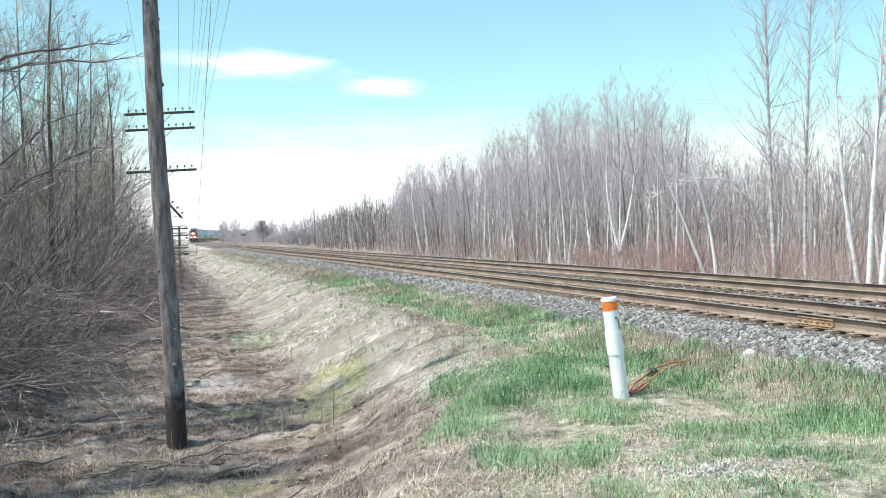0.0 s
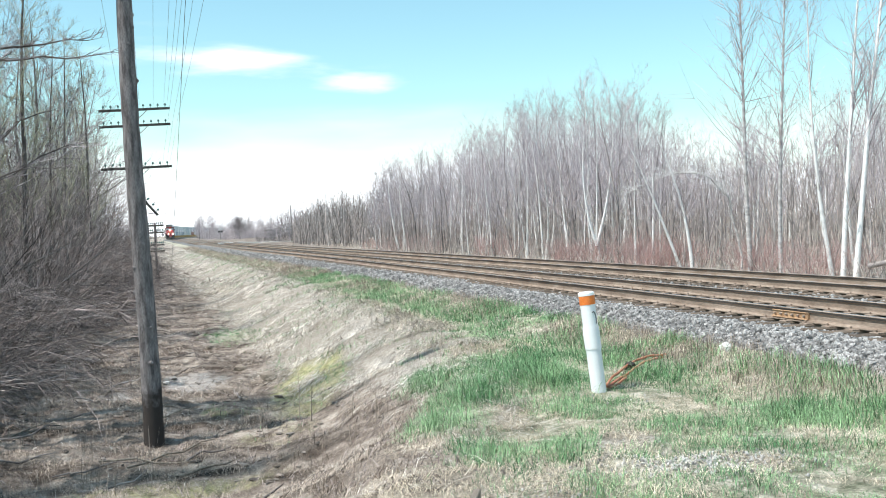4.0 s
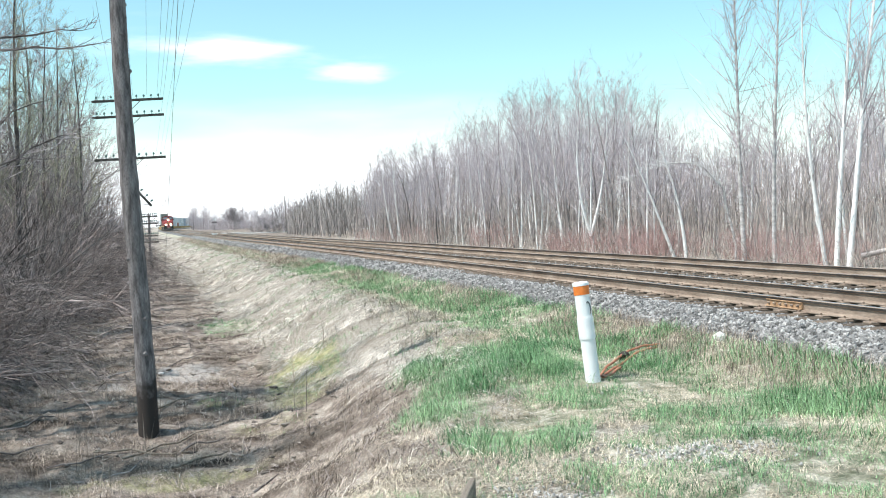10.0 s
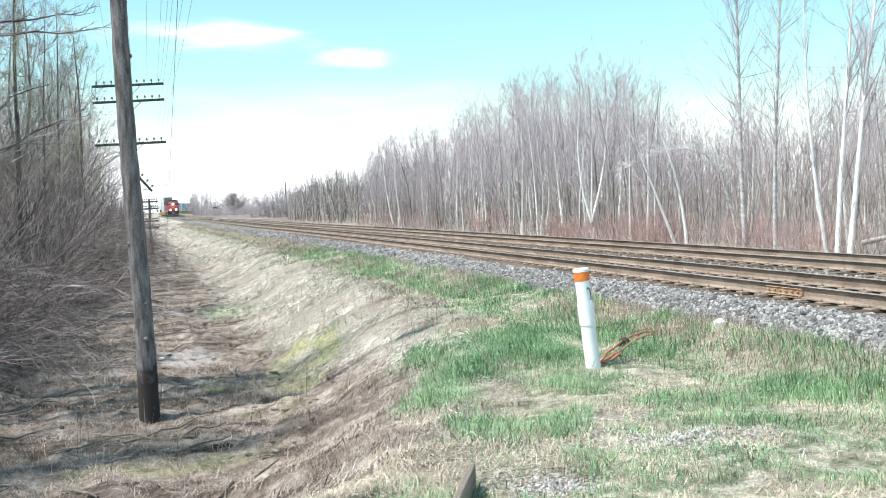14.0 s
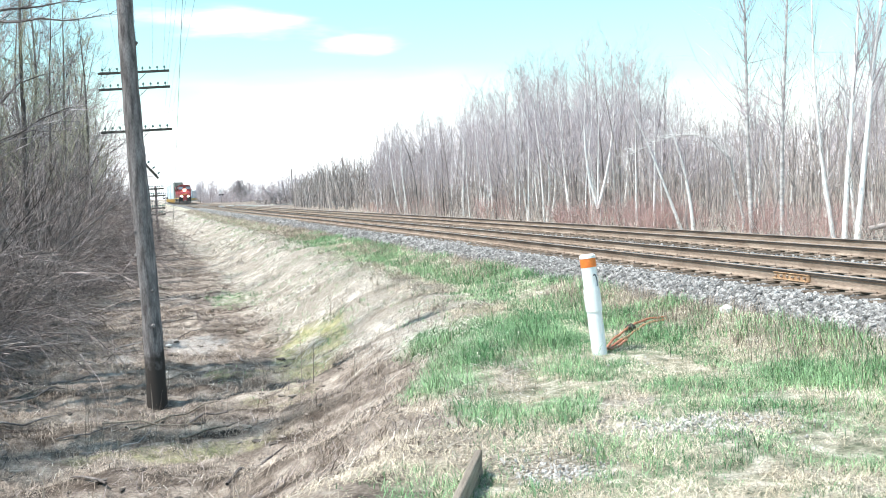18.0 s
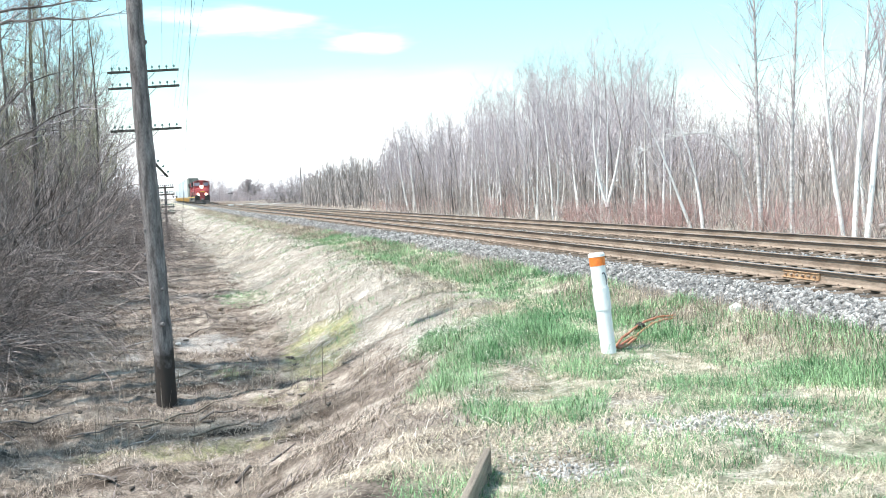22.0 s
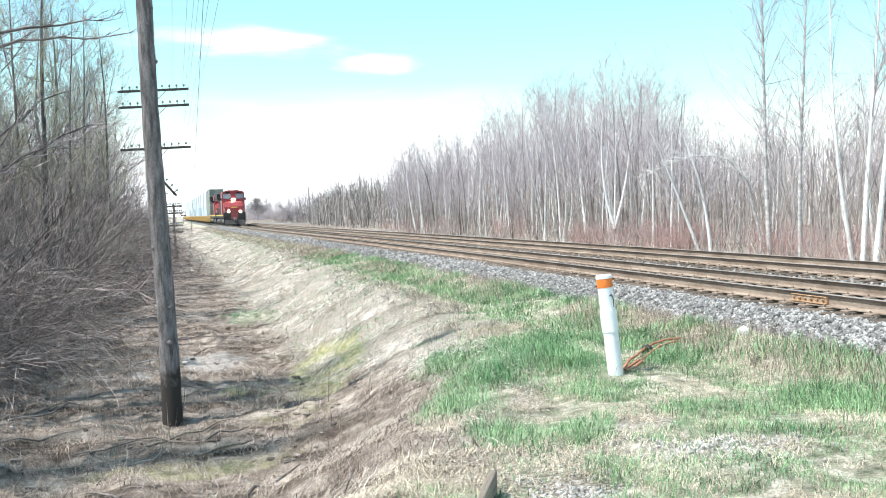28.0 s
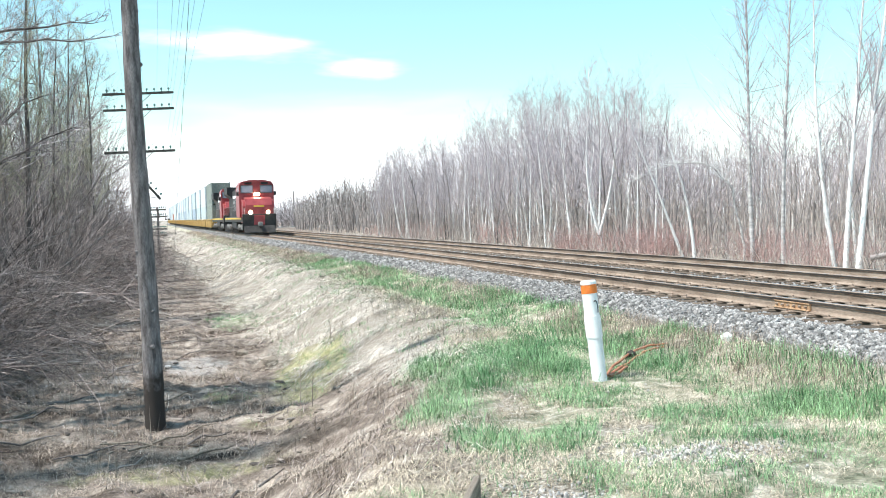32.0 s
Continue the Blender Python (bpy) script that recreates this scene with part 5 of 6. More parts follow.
    blades("brown_grass_fringe", M_WEED, "brownish old grass along the ballast", x, y, 0.24, 0.006, 0.45, 143, 0.6)
    x, y = chosen(52000, 5.3, 7.3, 8.0, 50.0, lambda x, y, u, e: smooth(5.3, 6.2, u) * clumps(x, y, 0.9, 33, 0.6, 0.5), 144, 1.2)
    blades("green_fringe", M_TURF, "taller young grass along the ballast", x, y, 0.22, 0.0065, 0.45, 145, 0.7)
    x, y = chosen(16000, 5.6, 7.3, 45.0, 170.0, lambda x, y, u, e: smooth(5.6, 6.3, u), 146, 1.3)
    blades("distant_fringe", M_WEED, "brown old grass along the ballast farther off", x, y, 0.24, 0.017, 0.7, 147, 0.6)
    x, y = chosen(16000, 3.0, 7.2, 40.0, 140.0, lambda x, y, u, e: smooth(3.0, 5.5, u) * clumps(x, y, 1.6, 53, 0.35, 0.5), 150, 1.3)
    blades("distant_tufts", M_TURF, "green tufts along the top of the bank farther off", x, y, 0.17, 0.017, 0.7, 151, 0.7)
    x, y = chosen(46000, -4.0, 4.6, 8.0, 20.0, lambda x, y, u, e: smooth(-0.2, 0.8, e - u) * (1 - bank(y, e - u)) * clumps(x, y, 0.5, 55, 0.35, 0.5), 152, 1.1)
    blades("old_tufts", M_WEED, "short brown tufts of last year's grass", x, y, 0.17, 0.0045, 0.7, 153, 0.9)
    x, y = chosen(5000, 0.5, 4.5, 16.0, 25.0, lambda x, y, u, e: np.clip(moss_zone(x, y), 0, 1) * clumps(x, y, 0.6, 63, 0.2, 0.5), 148, 1.0)
    blades("moss_tufts", M_TURF, "short green tufts in the moss", x, y, 0.09, 0.008, 0.7, 149, 0.8)


def make_debris():
    """Timber, sticks and broken stumps on the ditch floor."""
    a, b = Vector((2.14, 7.32, 0)), Vector((1.15, 5.0, 0))
    a.z, b.z = gz(a.x, a.y) + 0.07, gz(b.x, b.y) + 0.05
    d = (b - a).normalized()
    m = Matrix.Translation((a + b) / 2) @ d.to_track_quat("Y", "Z").to_matrix().to_4x4()
    log = part("timber_baulk", boxed((0, 0, 0), (0.05, (b - a).length, 0.22), 0.006), M_LOG)
    log.matrix_basis = m
    tagged(log, "weathered square timber lying on the bank's edge", "timber")
    rng = random.Random(55)
    for i in range(34):
        x, y = rng.uniform(-4.5, 1.4), rng.uniform(10.5, 30)
        ang, ln = rng.uniform(-0.5, 0.9) + (0 if rng.random() < 0.7 else 1.5), rng.uniform(0.5, 1.9)
        V, F, pts = [], [], []
        for k in range(6):
            f = k / 5 - 0.5
            px, py = x + math.cos(ang) * ln * f, y + math.sin(ang) * ln * f + 0.06 * math.sin(k * 1.7 + i)
            pts.append(Vector((px, py, gz(px, py) + 0.03 + 0.05 * rng.random())))
        r = rng.uniform(0.010, 0.026)
        add_tube(V, F, pts, [r, r * 0.95, r * 0.9, r * 0.8, r * 0.6, r * 0.3], 6)
        tagged(finish("fallen_branch", V, F, M_BARK if i % 3 else M_LOG, smooth=True), "bare fallen branch lying in the ditch litter", "branch", "fallen branches in the ditch")
    for i, (p0, p1, p2) in enumerate((((-4.8, 30.2, -1.75), (-2.8, 32.0, 0.1), (-0.95, 34.0, 1.55)), ((-5.2, 27.5, -1.7), (-3.6, 28.2, 0.6), (-2.0, 29.4, 1.4)), ((-5.0, 22.5, -1.75), (-4.1, 23.0, 0.2), (-3.0, 24.0, 1.0)))):
        V, F = [], []
        p0, p1, p2 = Vector(p0), Vector(p1), Vector(p2)
        add_tube(V, F, [p0, p1, p1.lerp(p2, 0.5), p2], [0.036, 0.03, 0.022, 0.008], 7, True)
        for k in range(5):
            q = p1.lerp(p2, 0.15 + 0.17 * k)
            add_tube(V, F, [q, q + Vector((rng.uniform(0, 0.5), rng.uniform(-0.3, 0.3), rng.uniform(-0.6, 0.4)))], [0.018, 0.004], 5, True)
        tagged(finish("dead_limb", V, F, M_BARK_DARK, smooth=True), "dead bare limb leaning out of the thicket", "branch", "dead limbs in the thicket")
    for x, y, k in ((2.18, 22.9, 0.34), (1.75, 25.6, 0.30), (-0.5, 27.0, 0.28), (-1.7, 33.0, 0.5), (1.3, 31.0, 0.26), (-3.3, 20.2, 0.33), (0.15, 45.0, 0.4)):
        ob = new("mossy_stump", stone_mesh(random.Random(int(x * 100)), "mossy_stump", M_LOG))
        ob.matrix_basis = Matrix.Translation((x, y, gz(x, y) + 0.05)) @ pose(0, 0, 0, 0, 0, x * 77) @ Matrix.Diagonal((k * 1.4, k, k, 1))
        tagged(ob, "old broken stump end in the ditch", "stump", "stumps in the ditch")
    for i, (x, y, h) in enumerate(((2.05, 16.9, 0.95), (2.2, 16.6, 0.8), (2.6, 15.2, 0.6), (2.75, 14.2, 0.55), (1.5, 17.6, 0.6), (3.4, 22.5, 0.7))):
        weed = tagged(new("weed_stalk"), "tall dead brown weed stalk at the bank's foot", "weed", "dead weeds on the bank")
        V, F = [], []
        z = gz(x, y)
        add_tube(V, F, [Vector((x, y, z - 0.03)), Vector((x + 0.02, y, z + h * 0.5)), Vector((x + 0.05 * math.sin(i), y, z + h))], [0.007, 0.005, 0.002], 5, True)
        finish("stem", V, F, M_WEED, weed)
        V, F = [], []
        for k in range(7):
            q = Vector((x + 0.02, y, z + h * (0.3 + 0.09 * k)))
            add_tube(V, F, [q, q + Vector((0.09 * math.cos(k * 2.4), 0.09 * math.sin(k * 2.4), 0.10))], [0.004, 0.0015], 4, True)
        tagged(finish("foliage", V, F, M_WEED, weed), "dry branching side shoots", kind="stuff")
    for x, y, k in ((0.05, 24.1, 0.13), (-2.6, 17.6, 0.09), (-1.9, 41.0, 0.22)):
        ob = new("pale_rock", stone_mesh(random.Random(int(y * 10)), "pale_rock", M_PALE_STONE))
        ob.matrix_basis = Matrix.Translation((x, y, gz(x, y) + 0.04)) @ Matrix.Scale(k, 4)
        tagged(ob, "small pale rock lying on bare soil", "rock", "pale rocks in the ditch")


def make_gravel():
    rng = random.Random(77)
    V, F = [], []
    me = stone_mesh(rng, "gravel", M_GRAVEL)
    pts, fs = [v.co.copy() for v in me.vertices], [tuple(p.vertices) for p in me.polygons]
    for cx, cy, sx, sy, n in ((4.2, 7.95, 0.7, 0.4, 620), (2.68, 7.2, 0.35, 0.35, 260), (6.3, 12.9, 0.4, 0.5, 160), (4.9, 11.2, 0.35, 0.3, 60)):
        for _ in range(n):
            x, y, k = rng.gauss(cx, sx * 0.6), rng.gauss(cy, sy * 0.6), rng.uniform(0.012, 0.045)
            m = Matrix.Translation((x, y, gz(x, y) + k * 0.2)) @ Euler((rng.uniform(0, 6), rng.uniform(0, 6), rng.uniform(0, 6))).to_matrix().to_4x4() @ Matrix.Scale(k, 4)
            a = len(V)
            V.extend([tuple(m @ p) for p in pts])
            F.extend([tuple(a + i for i in f) for f in fs])
    tagged(finish("gravel_patch", V, F, M_GRAVEL), "scattered pale gravel in worn turf", "gravel", kind="stuff")


def make_clods():
    """Turned clods of dark soil and rotten wood over the ditch floor."""
    rng = random.Random(91)
    V, F = [], []
    shapes = [stone_mesh(rng, "clod", M_CLOD) for _ in range(5)]
    shapes = [([v.co.copy() for v in me.vertices], [tuple(p.vertices) for p in me.polygons]) for me in shapes]
    x, y = chosen(4200, -8.0, 4.6, 9.0, 46.0, lambda x, y, u, e: smooth(1.6, 2.8, e - u) * (1 - bank(y, e - u)) * clumps(x * 0.5, y, 0.8, 41, 0.3, 0.5), 92, 1.2)
    for px, py in zip(x.tolist(), y.tolist()):
        k = rng.uniform(0.025, 0.06) + 0.07 * rng.random() ** 4
        pts, fs = shapes[rng.randrange(5)]
        m = Matrix.Translation((px, py, gz(px, py) + k * 0.15)) @ Euler((0, 0, rng.uniform(0, 6))).to_matrix().to_4x4() @ Matrix.Diagonal((k * rng.uniform(1, 2.6), k, k * 0.8, 1))
        a = len(V)
        V.extend([tuple(m @ p) for p in pts])
        F.extend([tuple(a + i for i in f) for f in fs])
    tagged(finish("soil_clods", V, F, M_CLOD), "dark damp clods of turned soil in the ditch", "soil", kind="stuff")


make_grass()
make_clods()
make_debris()
make_gravel()


# ---- the train ----
def extrude_y(outline, y0, y1):
    """A solid whose x-z outline runs from y0 to y1."""
    bm = bmesh.new()
    a = [bm.verts.new((x, y0, z)) for x, z in outline]
    b = [bm.verts.new((x, y1, z)) for x, z in outline]
    n = len(outline)
    bm.faces.new(a), bm.faces.new(b[::-1])
    for i in range(n):
        bm.faces.new((a[i], b[i], b[(i + 1) % n], a[(i + 1) % n]))
    bmesh.ops.recalc_face_normals(bm, faces=bm.faces)
    return bm


def wheelset(parent, y, r=0.5, name="wheelset"):
    bm = bmesh.new()
    for x in (-0.76, 0.76):
        cylinder(bm, (x - 0.065, 0, 0), (x + 0.065, 0, 0), r, sides=24)
        cylinder(bm, (x - math.copysign(0.08, x), 0, 0), (x - math.copysign(0.05, x), 0, 0), r + 0.028, sides=24)
        for k in range(5):
            a = k * 1.2566
            cylinder(bm, (x + math.copysign(0.06, x), 0.25 * math.cos(a), 0.25 * math.sin(a)), (x + math.copysign(0.085, x), 0.25 * math.cos(a), 0.25 * math.sin(a)), 0.06, sides=6)
    cylinder(bm, (-1.0, 0, 0), (1.0, 0, 0), 0.09, sides=10)
    w = part(name, bm, M_STEEL, parent)
    w.matrix_basis = Matrix.Translation((0, y, r))
    return w


def truck(parent, yc, axles, r, width=2.5):
    t = part("truck", boxed((0, 0, 0.72), (0.5, axles[-1] - axles[0] + 0.5, 0.3), 0.05), M_BLACK, parent, "grimy bogie")
    t.matrix_basis = Matrix.Translation((0, yc, 0))
    for sx in (-1, 1):
        out = [(axles[0] - 0.75, 0.62), (axles[0] - 0.35, 0.86), (axles[0] + 0.5, 0.9), (0, 0.72), (axles[-1] - 0.5, 0.9), (axles[-1] + 0.35, 0.86), (axles[-1] + 0.75, 0.62), (axles[-1], 0.42),
               (axles[-1] - 0.45, 0.55), (0, 0.38), (axles[0] + 0.45, 0.55), (axles[0], 0.42)]
        part("side_frame", prism(out, sx * width / 2 - 0.08, sx * width / 2 + 0.08), M_STEEL, t, "dusty cast side frame")
        for a in axles:
            part("axle_box", boxed((sx * (width / 2 + 0.1), a, r), (0.14, 0.34, 0.34), 0.04), M_STEEL, t)
    return [wheelset(parent, yc + a, r) for a in axles]


def make_loco(lead):
    loco = tagged(new("locomotive"), "red diesel locomotive with white stripes and lit lamps" if lead else "trailing red and black diesel locomotive", "locomotive", "train")
    part("underframe", boxed((0, 0.1, 1.28), (2.9, 20.6, 0.42), 0.04), M_BLACK, loco, "black underframe")
    for sx in (-1, 1):
        part("sill_stripe", boxed((sx * 1.462, 0.6, 1.40), (0.02, 18.6, 0.14)), M_YELLOW, loco, "yellow sill stripe")
        part("walkway", boxed((sx * 1.25, 0.8, 1.51), (0.48, 17.6, 0.05), 0.01), M_STEEL, loco)
    # nose: broad, with a sloping brow
    nose = prism([(-10.15, 1.0), (-10.15, 2.55), (-9.75, 3.12), (-8.3, 3.32), (-8.0, 1.0)], -1.38, 1.38)
    bmesh.ops.bevel(nose, geom=[e for e in nose.edges if abs(e.verts[0].co.x - e.verts[1].co.x) < 0.01 and max(v.co.y for v in e.verts) < -8.2], offset=0.22, segments=2, affect="EDGES")
    nose = part("nose", nose, M_RED, loco, "red nose")
    for sx in (-1, 1):
        stripe = prism([(-10.17, 2.0), (-10.17, 2.4), (-9.77, 2.97), (-9.77, 2.55)], sx * 0.42, sx * 1.0)
        part("nose_stripe", stripe, M_RED, nose)
    part("emblem", boxed((0, -10.165, 2.46), (0.9, 0.03, 0.13)), M_YELLOW, nose, "plain golden emblem bar")
    part("nose_door", boxed((0.55, -10.16, 1.95), (0.5, 0.03, 1.1), 0.02), M_RED, nose)
    cab = extrude_y([(-1.54, 1.5), (-1.54, 4.36), (-1.34, 4.66), (-0.7, 4.80), (0.7, 4.80), (1.34, 4.66), (1.54, 4.36), (1.54, 1.5)], -8.45, -5.7)
    cab = part("cab", cab, M_RED, loco, "red cab")
    part("cab_roof", extrude_y([(-1.25, 4.67), (-0.62, 4.83), (0.62, 4.83), (1.25, 4.67), (1.1, 4.62), (-1.1, 4.62)], -8.62, -5.6), M_RED, cab, "red cab roof")
    for sx in (-1, 1):
        w = part("windscreen", boxed((sx * 0.86, -8.49, 4.0), (1.02, 0.04, 0.62), 0.05), M_PANE, cab, "windscreen with the mirrored sky put into its colour")
        part("window_frame", boxed((sx * 0.86, -8.47, 4.0), (1.12, 0.04, 0.72), 0.05), M_STEEL, w)
        part("side_window", boxed((sx * 1.525, -7.1, 3.85), (0.03, 1.5, 0.62), 0.01), M_PANE, cab, "dark side window")
        part("number_board", boxed((sx * 0.72, -8.47, 4.52), (0.62, 0.05, 0.18), 0.01), M_BLACK, cab)
        part("mirror", boxed((sx * 1.66, -8.2, 3.6), (0.22, 0.06, 0.4), 0.02), M_BLACK, cab)
        part("cab_band", boxed((sx * 1.524, -7.1, 2.6), (0.02, 2.0, 0.5)), M_WHITE, cab, "white band")
    part("headlight_box", boxed((0, -8.5, 3.55), (0.5, 0.12, 0.34), 0.03), M_BLACK, cab)
    part("hood", extrude_y([(-0.98, 1.5), (-0.98, 4.1), (-0.7, 4.35), (0.7, 4.35), (0.98, 4.1), (0.98, 1.5)], -5.7, 10.0), M_BLACK, loco, "black long hood")
    part("equipment_hood", boxed((0, -3.9, 2.9), (2.6, 3.4, 2.7), 0.08), M_RED, loco, "red equipment cabinet")
    part("white_panel", boxed((-0.99, 3.0, 2.9), (0.02, 4.4, 1.5)), M_WHITE, loco, "white panel on the hood")
    part("radiator_wing", extrude_y([(-1.05, 3.5), (-1.5, 3.9), (-1.5, 4.6), (1.5, 4.6), (1.5, 3.9), (1.05, 3.5)], 5.8, 10.0), M_BLACK, loco, "overhanging radiator")
    part("exhaust_stack", boxed((0, 2.2, 4.5), (0.7, 1.1, 0.35), 0.04), M_STEEL, loco)
    for k in range(7):
        part("hood_door", boxed((-0.99, -1.6 + k * 1.05 + 0.1, 2.55), (0.03, 0.9, 1.7), 0.01), M_BLACK, loco)
    tank = extrude_y([(-1.35, 1.05), (-1.35, 0.55), (-1.05, 0.28), (1.05, 0.28), (1.35, 0.55), (1.35, 1.05)], -2.6, 2.6)
    part("fuel_tank", tank, M_BLACK, loco, "black fuel tank")
    pilot = part("pilot", boxed((0, -10.25, 1.10), (2.95, 0.16, 1.35), 0.04), M_BLACK, loco, "black pilot plate")
    part("coupler_panel", boxed((0, -10.34, 1.25), (0.95, 0.03, 0.85), 0.01), M_RED, pilot, "red-painted panel behind the coupler")
    plow = prism([(-10.35, 0.15), (-10.75, 0.16), (-10.42, 0.75), (-10.32, 0.75)], -1.35, 1.35)
    part("snow_plow", plow, M_BLACK, pilot)
    bm = boxed((0, -10.75, 0.88), (0.3, 0.7, 0.28), 0.05)
    box(bm, (0, -11.1, 0.88), (0.42, 0.26, 0.4), 0.06)
    part("coupler", bm, M_STEEL, pilot, "rusty steel coupler")
    part("rear_coupler", boxed((0, 10.75, 0.88), (0.3, 0.9, 0.3), 0.05), M_STEEL, loco)
    for sx in (-1, 1):
        for k in range(3):
            part("step", boxed((sx * 1.25, -9.75, 0.45 + 0.33 * k), (0.45, 0.55, 0.04)), M_STEEL, pilot)
        bm = bmesh.new()
        for y in np.arange(-5.2, 10.2, 1.7):
            cylinder(bm, (sx * 1.44, y, 1.5), (sx * 1.44, y, 2.55), 0.016, sides=6)
        cylinder(bm, (sx * 1.44, -5.2, 2.53), (sx * 1.44, 10.0, 2.53), 0.02, sides=6)
        part("handrail", bm, M_STEEL, loco, "grey handrail")
        bm = bmesh.new()
        cylinder(bm, (sx * 1.30, -10.25, 1.2), (sx * 1.30, -10.25, 2.3), 0.022, sides=6)
        part("grab_rail", bm, M_WHITE, pilot)
        bm = bmesh.new()
        cylinder(bm, (sx * 0.78, -10.42, 1.92), (sx * 0.78, -10.26, 1.92), 0.155, sides=14)
        dl = part("ditch_light", bm, M_BLACK, pilot)
        if lead:
            bm = bmesh.new()
            cylinder(bm, (sx * 0.78, -10.445, 1.92), (sx * 0.78, -10.42, 1.92), 0.15, sides=14)
            part("lens", bm, M_LAMP, dl, "lit lamp lens")
            bm = bmesh.new()
            cylinder(bm, (sx * 0.12, -8.60, 3.55), (sx * 0.12, -8.56, 3.55), 0.125, sides=14)
            part("headlight_lens", bm, M_LAMP, cab, "lit headlight lens")
    wheels = truck(loco, -6.6, (-2.0, 0, 2.0), 0.53) + truck(loco, 6.6, (-2.0, 0, 2.0), 0.53)
    return loco, wheels


def make_well_car():
    car = tagged(new("well_car"), "faded yellow articulated container well car", "railway car", "train")
    for sx in (-1, 1):
        part("side_sill", boxed((sx * 1.38, 0, 0.80), (0.14, 13.4, 1.0), 0.03), M_WELL, car, "faded yellow side")
        part("top_chord", boxed((sx * 1.40, 0, 1.33), (0.24, 13.6, 0.12), 0.02), M_WELL, car)
        for k in range(9):
            part("side_rib", boxed((sx * 1.465, -6.0 + 1.5 * k, 0.72), (0.05, 0.12, 0.78)), M_WELL, car)
    part("well_floor", boxed((0, 0, 0.33), (2.7, 13.0, 0.1)), M_BLACK, car)
    for sy in (-1, 1):
        part("end_platform", boxed((0, sy * 7.4, 1.08), (2.6, 1.7, 0.3), 0.04), M_WELL, car, "yellow end platform")
        part("end_bulkhead", boxed((0, sy * 6.6, 0.85), (2.75, 0.2, 0.75), 0.03), M_WELL, car)
    truck(car, 8.1, (-0.9, 0.9), 0.46, 2.1)
    return car


def make_container(mat, label):
    """Corrugated steel box, 12.2 m long, with posts, rails and door gear."""
    ob = tagged(new("container"), label, "container", "containers on the train")
    V, F = [], []
    L, W, H = 12.19, 2.44, 2.88
    n = 66
    for sx in (-1, 1):
        a = len(V)
        for i in range(n + 1):
            y = -L / 2 + 0.15 + (L - 0.3) * i / n
            x = sx * (W / 2 - (0.0 if (i // 2) % 2 else 0.035) - 0.004)
            V += [(x, y, 0.15), (x, y, H - 0.12)]
        for i in range(n):
            q = a + 2 * i
            F.append((q, q + 2, q + 3, q + 1) if sx > 0 else (q, q + 1, q + 3, q + 2))
    a = len(V)
    for y in (-L / 2 + 0.06, L / 2 - 0.06):
        for x, z in ((-W / 2 + 0.05, 0.1), (W / 2 - 0.05, 0.1), (W / 2 - 0.05, H - 0.05), (-W / 2 + 0.05, H - 0.05)):
            V.append((x, y, z))
    F += [(a, a + 1, a + 2, a + 3), (a + 4, a + 7, a + 6, a + 5), (a + 3, a + 2, a + 6, a + 7), (a, a + 4, a + 5, a + 1)]
    finish("shell", V, F, mat, ob)
    for sx in (-1, 1):
        for sy in (-1, 1):
            part("corner_post", boxed((sx * (W / 2 - 0.08), sy * (L / 2 - 0.08), H / 2), (0.16, 0.16, H), 0.01), mat, ob)
        part("bottom_rail", boxed((sx * (W / 2 - 0.05), 0, 0.08), (0.1, L - 0.3, 0.16)), mat, ob)
        part("top_rail", boxed((sx * (W / 2 - 0.05), 0, H - 0.06), (0.1, L - 0.3, 0.12)), mat, ob)
    for k in range(4):
        bm = bmesh.new()
        x = -0.85 + 0.567 * k
        cylinder(bm, (x, -L / 2 + 0.03, 0.15), (x, -L / 2 + 0.03, H - 0.15), 0.022, sides=6)
        part("lock_rod", bm, M_STEEL, ob)
    return ob


def arc_table():
    pts = np.stack([_x, _s], 1)
    return np.concatenate([[0], np.cumsum(np.hypot(*np.diff(pts, axis=0).T))])


ARC = arc_table()


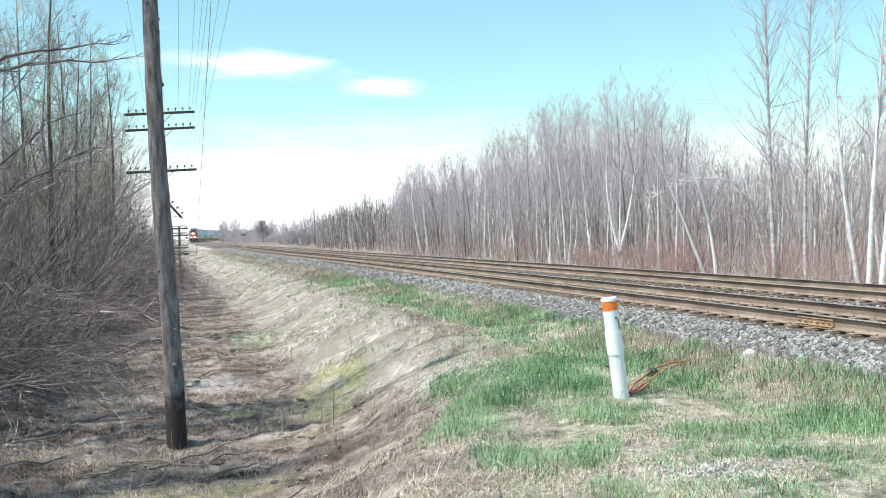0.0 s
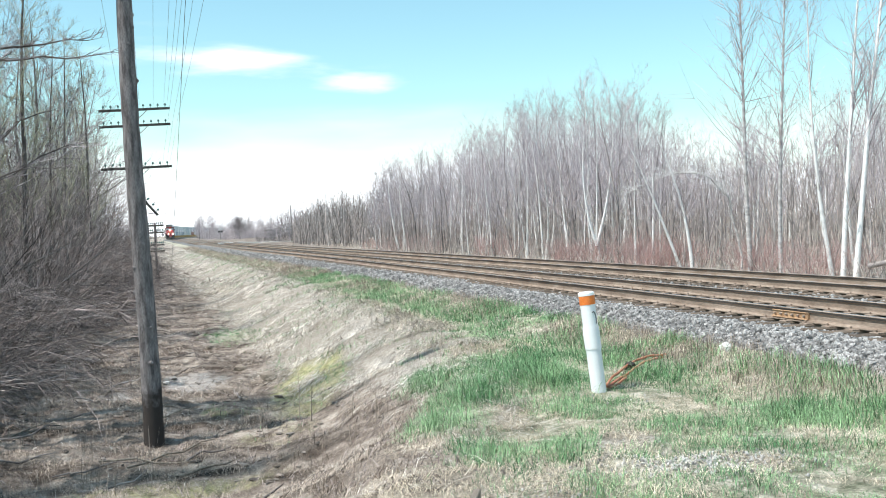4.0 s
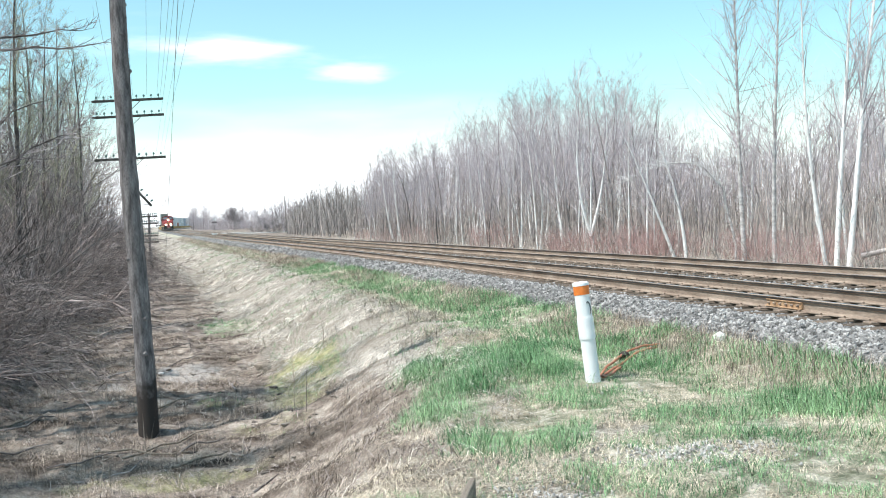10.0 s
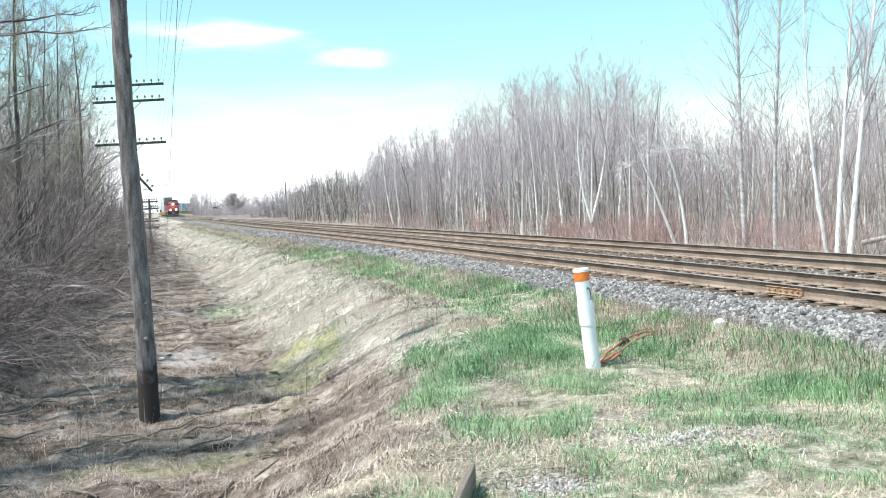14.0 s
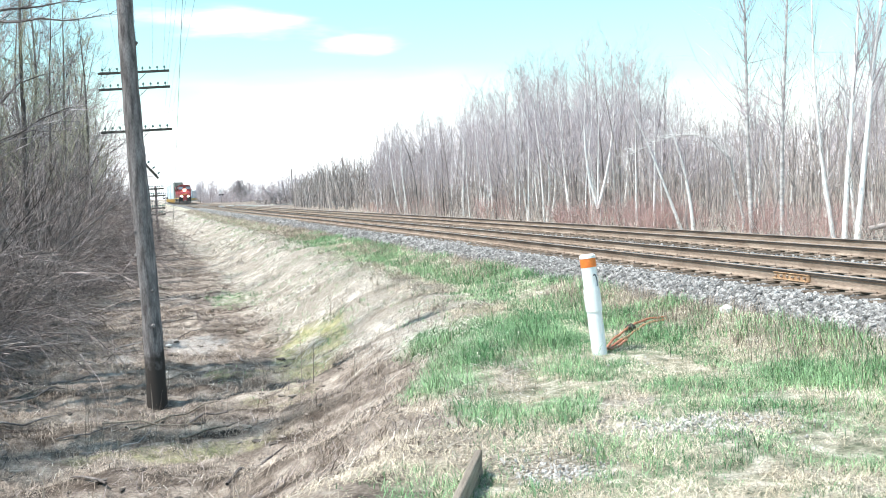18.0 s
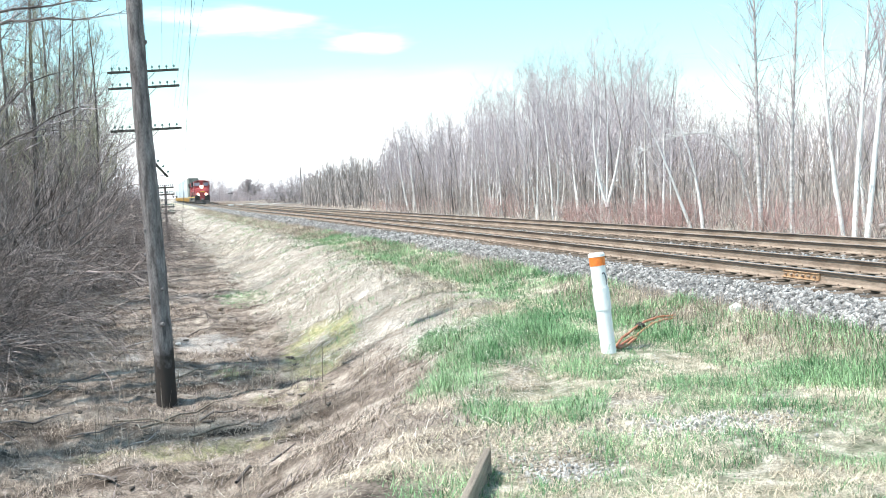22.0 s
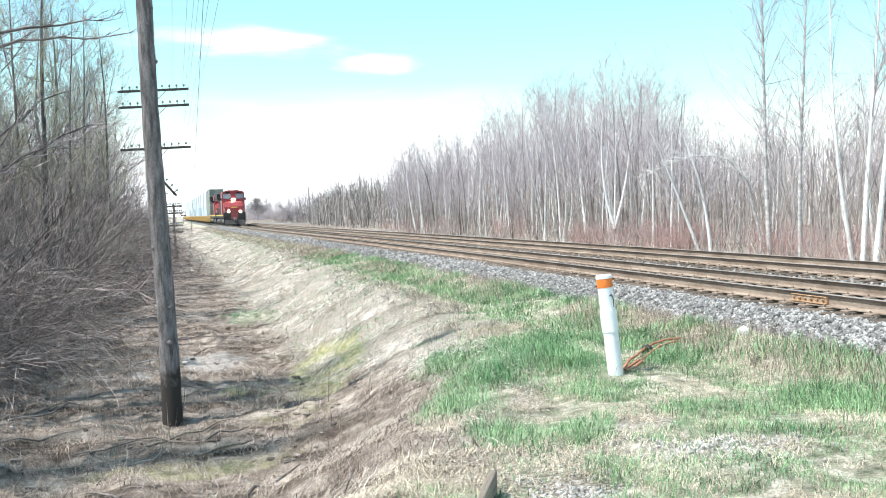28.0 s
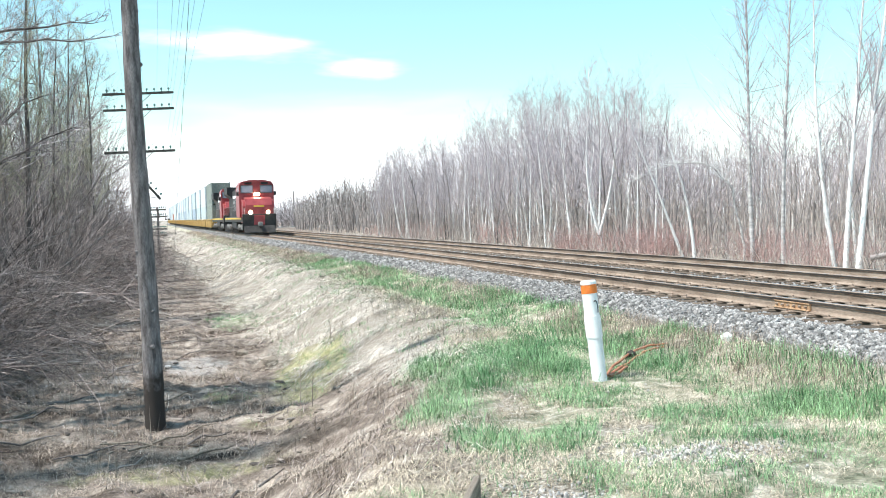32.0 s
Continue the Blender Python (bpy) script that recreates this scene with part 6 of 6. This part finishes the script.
def nose_s(t):
    """How far along the line the lead locomotive's nose stands: it gathers speed from 8.7 to 13.6 m/s."""
    d = 32.0 - t
    return 95.0 + 13.6 * d - 0.076 * d * d


def nose_arc(t):
    return float(np.interp(nose_s(t), _s, ARC))


def unit_rows(back, z=0.0):
    rows = []
    for t in range(0, 33):
        s = float(np.interp(nose_arc(t) + back, ARC, _s))
        d = track_dir(s)
        rows.append((float(t), Matrix.Translation(beside(s, 0, z)) @ pose(0, 0, 0, 0, 0, -math.degrees(math.atan2(d.x, d.y)))))
    return rows


def make_train():
    """Two locomotives and the cars behind, each with its distance behind the nose."""
    made = []
    lead, wheels = make_loco(True)
    made.append((lead, 10.3, 0.0))
    second, _ = make_loco(False)
    made.append((second, 10.3 + 22.4, 0.0))
    car = make_well_car()
    kinds = [make_container(M_BOX[0], "weathered grey-green corrugated container stacked on a well car"), make_container(M_BOX[1], "clean white corrugated container stacked on a well car"),
             make_container(M_BOX[2], "pale grey corrugated container stacked on a well car"), make_container(M_BOX[3], "rust-red corrugated container stacked on a well car"), make_container(M_BOX[4], "blue-grey corrugated container stacked on a well car")]
    used = set()

    def take(i):
        if i in used:
            return copy_thing(kinds[i], Matrix())
        used.add(i)
        return kinds[i]

    order = [(0, 0), (2, 1), (2, 1), (4, 2), (2, 1), (2, 2), (4, 2), (2, 1), (2, 1), (4, 1), (1, 2), (2, 2), (1, 1), (3, 1), (1, 2), (2, 1), (4, 4), (1, 1), (2, 4), (4, 2), (1, 4), (4, 1), (2, 2), (4, 4)]
    back = 44.2 + 9.0
    for k, (low, high) in enumerate(order):
        made.append((car if k == 0 else copy_thing(car, Matrix()), back, 0.0))
        made.append((take(low), back, 0.39))
        made.append((take(high), back, 0.39 + 2.89))
        back += 16.3
    return made, wheels


train, lead_wheels = make_train()


def motions():
    for thing, back, z in train:
        walk(thing, unit_rows(back, z))
    for w in lead_wheels:
        place = w.matrix_basis.translation.copy()
        walk(w, [(i / 30, Matrix.Translation(place) @ pose(0, 0, 0, math.degrees((nose_arc(0) - nose_arc(i / 30)) / 0.53) % 360)) for i in range(961)])


motions()
